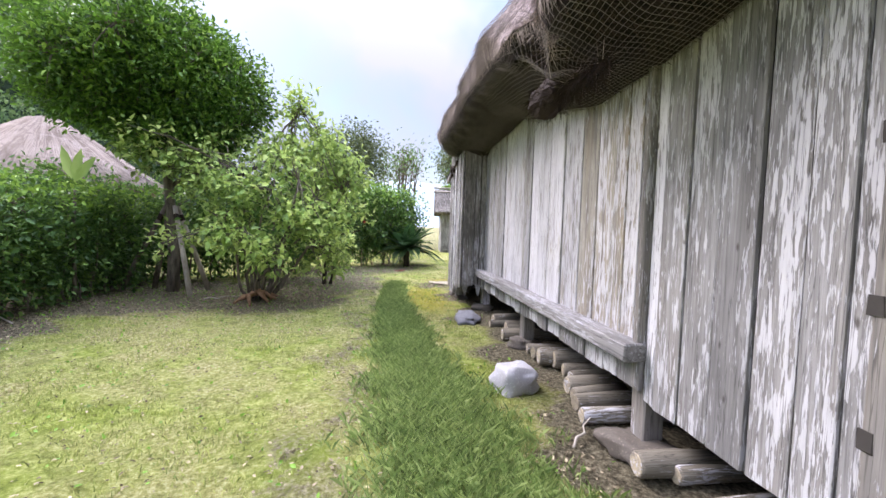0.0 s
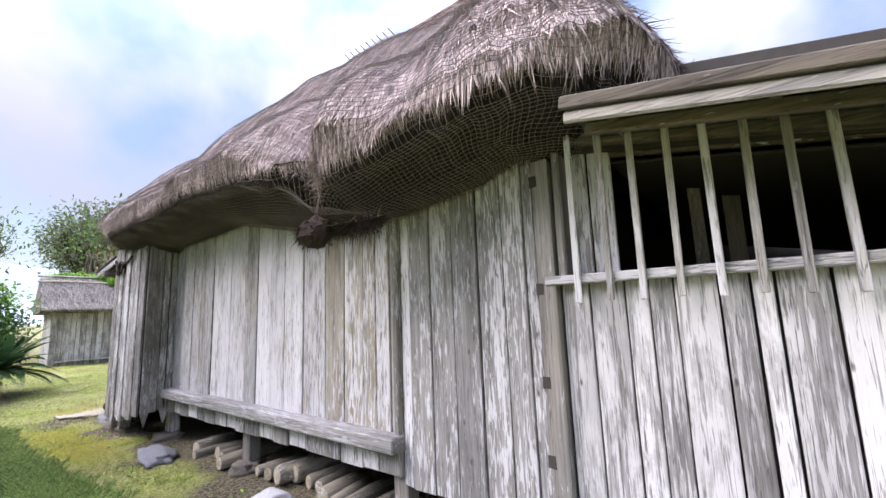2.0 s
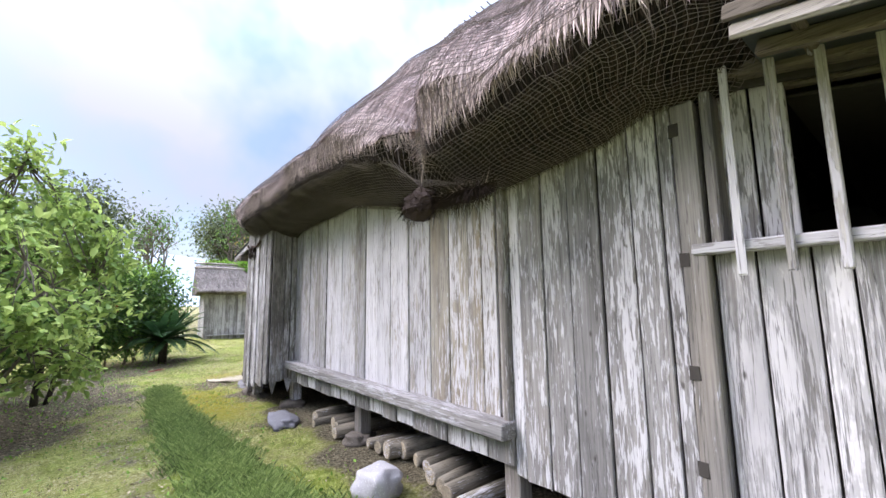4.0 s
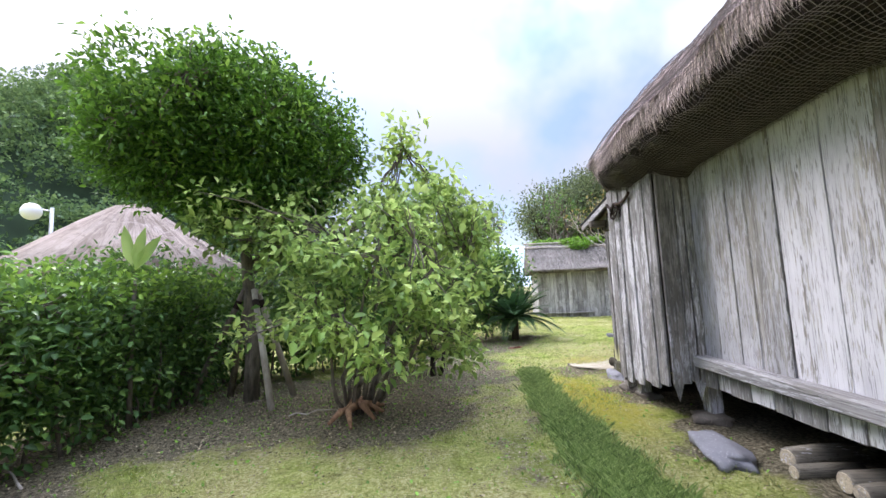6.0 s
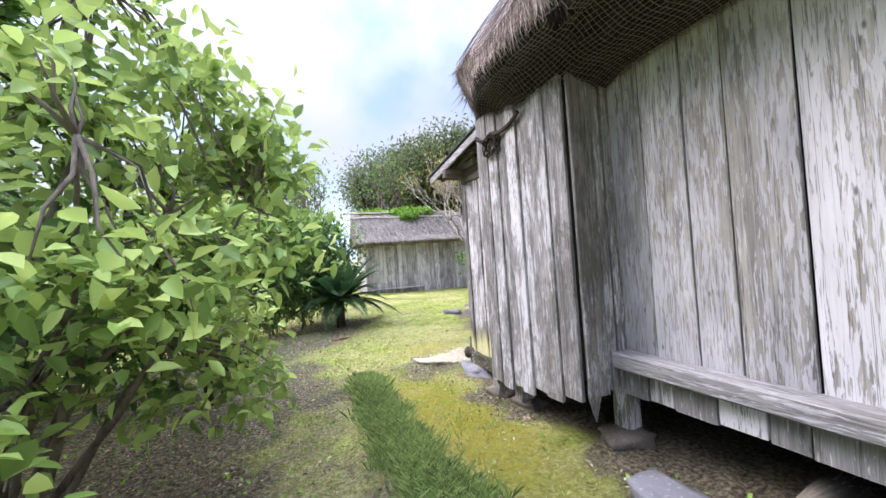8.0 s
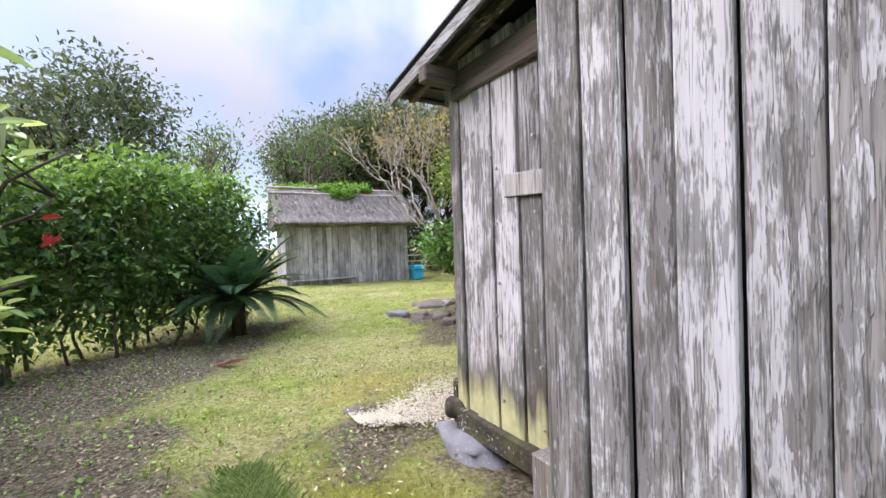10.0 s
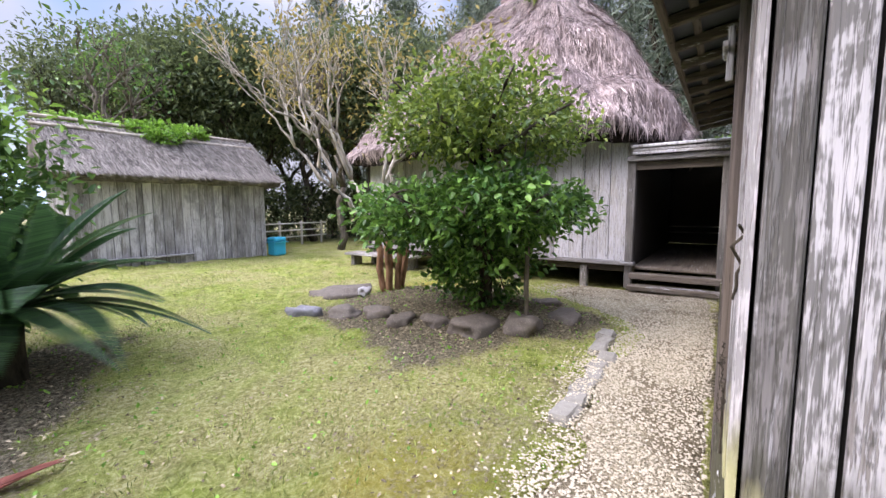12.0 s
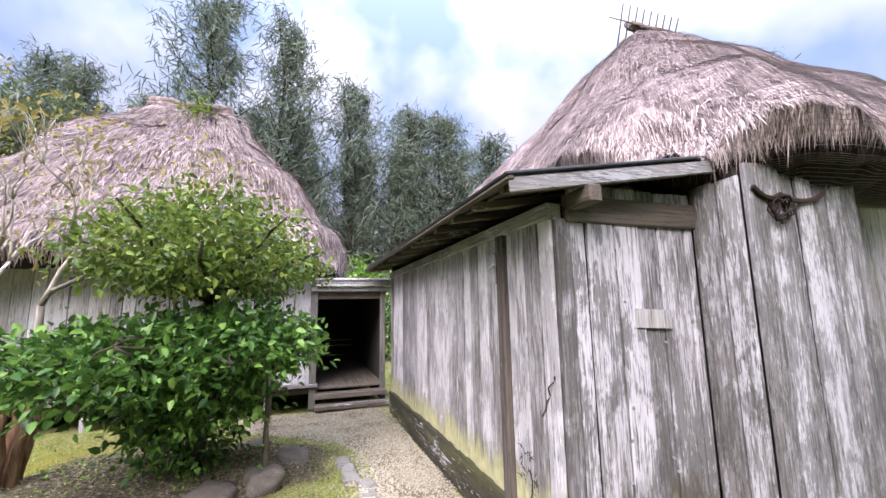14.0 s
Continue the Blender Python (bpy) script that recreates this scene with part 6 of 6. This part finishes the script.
def hill(name, label, centre, radii, crowns, size, mat, soil, seed, leaves):
    r = np.random.default_rng(seed)
    n = 40
    verts, faces = [], []
    for j in range(n):
        for i in range(n):
            u, v = -1 + 2 * i / (n - 1), -1 + 2 * j / (n - 1)
            d = min(1, math.hypot(u, v))
            h = (math.cos(math.pi * d) + 1) / 2 * (1 + 0.25 * noise.noise(Vector((u * 2.2, v * 2.2, seed))))
            verts.append((centre[0] + u * radii[0], centre[1] + v * radii[1], h * radii[2] - 0.5))
    faces = [(j * n + i, j * n + i + 1, (j + 1) * n + i + 1, (j + 1) * n + i) for j in range(n - 1) for i in range(n - 1)]
    ob = tagged(add(name, mesh_of(name, verts, faces, soil, True)), label, "hill", kind="structure")
    a = np.array(verts)
    if crowns:
        c = a[r.choice(len(a), crowns, p=(a[:, 2] + 0.6) / (a[:, 2] + 0.6).sum())] + np.column_stack([r.normal(size=crowns) * radii[0] / n * 1.4, r.normal(size=crowns) * radii[1] / n * 1.4, r.uniform(0.2, 1.6, crowns) * size])
        pos = np.repeat(c, leaves, axis=0)
        d = unit(r.normal(size=pos.shape))
        d[:, 2] = np.abs(d[:, 2])
        pos = pos + d * np.array([1.2, 1.2, 0.85]) * size * r.uniform(0.8, 1.05, (len(pos), 1))
        ln = r.uniform(0.35, 0.75, len(pos)) * size * 0.38
        me = leaves_mesh("tree_canopy", pos, d * 0.4 + r.normal(size=pos.shape) * 0.6, d + r.normal(size=pos.shape) * 0.3, ln, ln * 0.6, mat)
        tagged(add("tree_canopy", me, ob), kind="stuff")


SOIL_GREEN = plain_mat("shaded_undergrowth", (0.02, 0.04, 0.018), 0.95, 0.4, scale=0.6)
# distance haze is put into this hill's pale blue-grey colour
FAR_HILL = plain_mat("haze_tinted_far_hill", (0.42, 0.50, 0.55), 1.0, 0.08, scale=0.02)
hill("wooded_hill", "steep wooded green hill", (-62, 62), (52, 46, 33), 1700, 2.0, LEAF_HILL, SOIL_GREEN, 3, 95)
hill("far_hill", "distant hill coloured pale for haze", (60, 900), (420, 160, 95), 0, 1, None, FAR_HILL, 6, 0)


def far_hut():
    h = thing("far_hut", "small round thatched hut behind the hedge", "hut", (-8.95, 12.0, -0.3))
    n, verts, uvs, faces = 48, [], [], []
    prof = [(0.02, 4.35), (0.35, 4.25), (1.0, 3.8), (1.8, 3.2), (2.65, 2.6), (2.62, 2.42), (2.1, 2.45)]
    for j, (r, z) in enumerate(prof):
        for i in range(n):
            a = 2 * math.pi * i / n
            verts.append((r * math.cos(a) * 1.05, r * math.sin(a), z + 0.04 * noise.noise(Vector((a * 3, j, 0)))))
            uvs.append((a * 1.3, j * 0.5))
    for j in range(len(prof) - 1):
        faces += [(j * n + i, (j + 1) * n + i, (j + 1) * n + (i + 1) % n, j * n + (i + 1) % n) for i in range(n)]
    add("roof", mesh_of("roof", verts, faces, THATCH_PINK, True, uvs), h, "pale pinkish thatch roof")
    verts, faces = [], []
    tube_into(verts, faces, [(0, 0, 0), (0, 0, 2.5)], [2.1, 2.1], 24)
    add("wall", mesh_of("wall", verts, faces, WOOD_SHED), h)


THATCH_PINK = thatch_mat("pale_pink_thatch", (0.17, 0.13, 0.105), (0.34, 0.275, 0.235), (0.48, 0.40, 0.35))
far_hut()


def street_lamp():
    s = thing("street_lamp", "white round-headed lamp on a thin grey pole", "lamp", (-12.75, 13.7, 0))
    woody("pole", s, STEEL, [([V(0, 0, -0.2), V(0, 0, 2.5), V(0, 0, 4.5)], 0.06, 0.05)], sides=10)
    woody("arm", s, STEEL, [([V(0, 0, 4.4), V(-0.12, -0.15, 4.42), V(-0.26, -0.26, 4.38)], 0.025, 0.025)])
    bm = bmesh.new()
    bmesh.ops.create_uvsphere(bm, u_segments=20, v_segments=12, radius=0.24)
    for f in bm.faces:
        f.smooth = True
    part("globe", bm, WHITE, s, "white globe", pose(-0.3, -0.3, 4.35))


street_lamp()


def broad_leaves():
    p = thing("broad_leaved_plant", "plant with long upright pale green leaves", "plant", (-5.35, 7.7, 0))
    woody("stem", p, BARK, [([V(0, 0, -0.1), V(0, 0, 1.0), V(0.03, 0, 1.95)], 0.035, 0.02)])
    for dx, dz, ln in ((-0.30, 0.75, 0.7), (0.10, 1.0, 0.6), (0.32, 0.55, 0.55)):
        pos, ax = np.array([[0.03, 0, 2.05]]), np.array([[dx, 0.05, dz]])
        add("leaf", leaves_mesh("leaf", pos, ax, np.array([[0.2, -1, 0.2]]), np.array([ln]), np.array([0.16]), LEAF_LIGHT, 0.15, 0.1), p)


broad_leaves()


# ---- grass, fallen leaves and small clutter on the ground ----
def off_path(x, y):
    """Where grass may stand: off the houses, the gravel, the island and the hedges' feet."""
    ok = ~((x > 1.35) & (x < 7.4) & (y < 10.05))
    ok &= ~((x > 1.3) & (x < 7.9) & (y > 9.9) & (y < 10.72 + 0.12 * np.sin(x * 5.0)))
    ok &= ~((x > 7.5) & (y > 9.5) & (y < 18.2))
    return ok & ~((x > 2.7) & (x < 7.6) & (y > 22.0 - 0.087 * (x - 7.4)) & (y < 25.6))


def lawn():
    r = np.random.default_rng(12)
    n = 380000
    x = r.uniform(-8, 8.5, n)
    y = -1.0 + 24.5 * r.random(n) ** 1.25
    keep = off_path(x, y) & (r.random(n) > bare_share(x, y) * 1.15)
    clump = np.sin(x * 2.3 + np.sin(y * 1.9) * 2) + np.sin(y * 3.1 + x) + 0.7 * np.sin(x * 7.1) * np.sin(y * 6.3)
    keep &= r.random(n) < 0.45 + 0.25 * clump
    xy = np.stack([x[keep], y[keep]], 1)
    tagged(blades("lawn_grass", xy, 0.042, 0.008, GRASS_SHORT, None, 0.9, 3, ground_z), "short yellow-green lawn grass", "grass", kind="stuff")
    # the long uncut strip beside the walk
    n = 105000
    y = -0.6 + 10.8 * r.random(n) ** 1.15
    ways = [-0.6, 2.1, 3.2, 4.7, 6.5, 8.0, 9.2, 10.2]
    half = np.interp(y, ways, [0.62, 0.60, 0.50, 0.34, 0.27, 0.20, 0.20, 0.13]) * (1 + 0.18 * np.sin(y * 7.3) + 0.12 * np.sin(y * 17.0))
    mid = np.interp(y, ways, [0.50, 0.46, 0.38, 0.22, 0.13, 0.07, 0.12, 0.18])
    u = np.clip(r.normal(size=n) * 0.62, -1.25, 1.25)
    x = mid + half * u
    keep = r.random(n) < (0.72 + 0.28 * np.sin(x * 9 + 2 * np.sin(y * 4)) * np.sin(y * 6.1)) * np.where(np.abs(u) > 1.0, 0.35, 1.0)
    x, y = x[keep], y[keep]
    tagged(blades("grass_strip", np.stack([x, y], 1), 0.105, 0.0048, GRASS_TALL, None, 1.1, 5, ground_z), "strip of long dark green grass", "grass", kind="stuff")


lawn()


def fallen_leaves():
    r = np.random.default_rng(15)
    n = 210000
    x, y = r.uniform(-7, 8, n), r.uniform(0, 20, n)
    w = bare_share(x, y)
    keep = off_path(x, y) & (r.random(n) < 0.12 + 0.55 * w)
    x, y = x[keep], y[keep]
    n = len(x)
    pos = np.stack([x, y, ground_z(x, y) + 0.012], 1)
    ax = r.normal(size=(n, 3)) * np.array([1, 1, 0.2])
    nr = r.normal(size=(n, 3)) * 0.35 + np.array([0, 0, 1])
    ln = r.uniform(0.014, 0.042, n)
    me = leaves_mesh("leaf_litter", pos, ax, nr, ln, ln * 0.45, LITTER, 0.2, 0.1)
    tagged(add("leaf_litter", me), "scattered dry brown fallen leaves", "leaves", kind="stuff")
    keep = r.random(n) < 0.22
    pos2 = pos[keep] + r.normal(size=(keep.sum(), 3)) * np.array([0.3, 0.3, 0.0])
    pos2[:, 2] = ground_z(pos2[:, 0], pos2[:, 1]) + 0.015
    k = len(pos2)
    ln = r.uniform(0.02, 0.05, k)
    me = leaves_mesh("ground_weeds", pos2, r.normal(size=(k, 3)) + np.array([0, 0, 0.5]), r.normal(size=(k, 3)) * 0.4 + np.array([0, 0, 1]), ln, ln * 0.6, VINE, 0.2, 0.1)
    tagged(add("ground_weeds", me), "small green weeds in bare soil", "weeds", kind="stuff")
    frond = leaves_mesh("fallen_frond", np.array([[0, 0, 0.03], [0.05, 0.02, 0.05], [-0.05, 0.0, 0.04]]), np.array([[1, 0.2, 0.1], [0.9, -0.2, 0.15], [1, 0.5, 0.05]]), np.array([[0, 0, 1.0]] * 3), np.array([0.36, 0.30, 0.26]), np.array([0.07, 0.05, 0.06]), LEAF_RED_BROWN, 0.3, 0.05)
    tagged(add("fallen_frond", frond, None, "", pose(0.18, 13.1, 0.0)), "curled reddish-brown fallen leaf on the lawn", "leaf")
    rr = random.Random(6)
    for x, y, ln, turn in ((1.25, 2.55, 0.5, 50), (-5.0, 6.1, 0.9, 150), (-3.4, 8.0, 0.6, 10)):
        st = thing("stick", "thin dry fallen stick on the ground", "stick", (x, y, 0.015), turn=turn)
        woody("shaft", st, BARK_PALE, [(limb_points((0, 0, 0.01), (ln, 0, 0.05), 0.05, 5, rr), 0.012, 0.005)])


LEAF_RED_BROWN = leaf_mat("red_brown_dead_leaf", (0.10, 0.03, 0.02), (0.22, 0.07, 0.05), (0.36, 0.14, 0.1), gloss=0.7)
fallen_leaves()
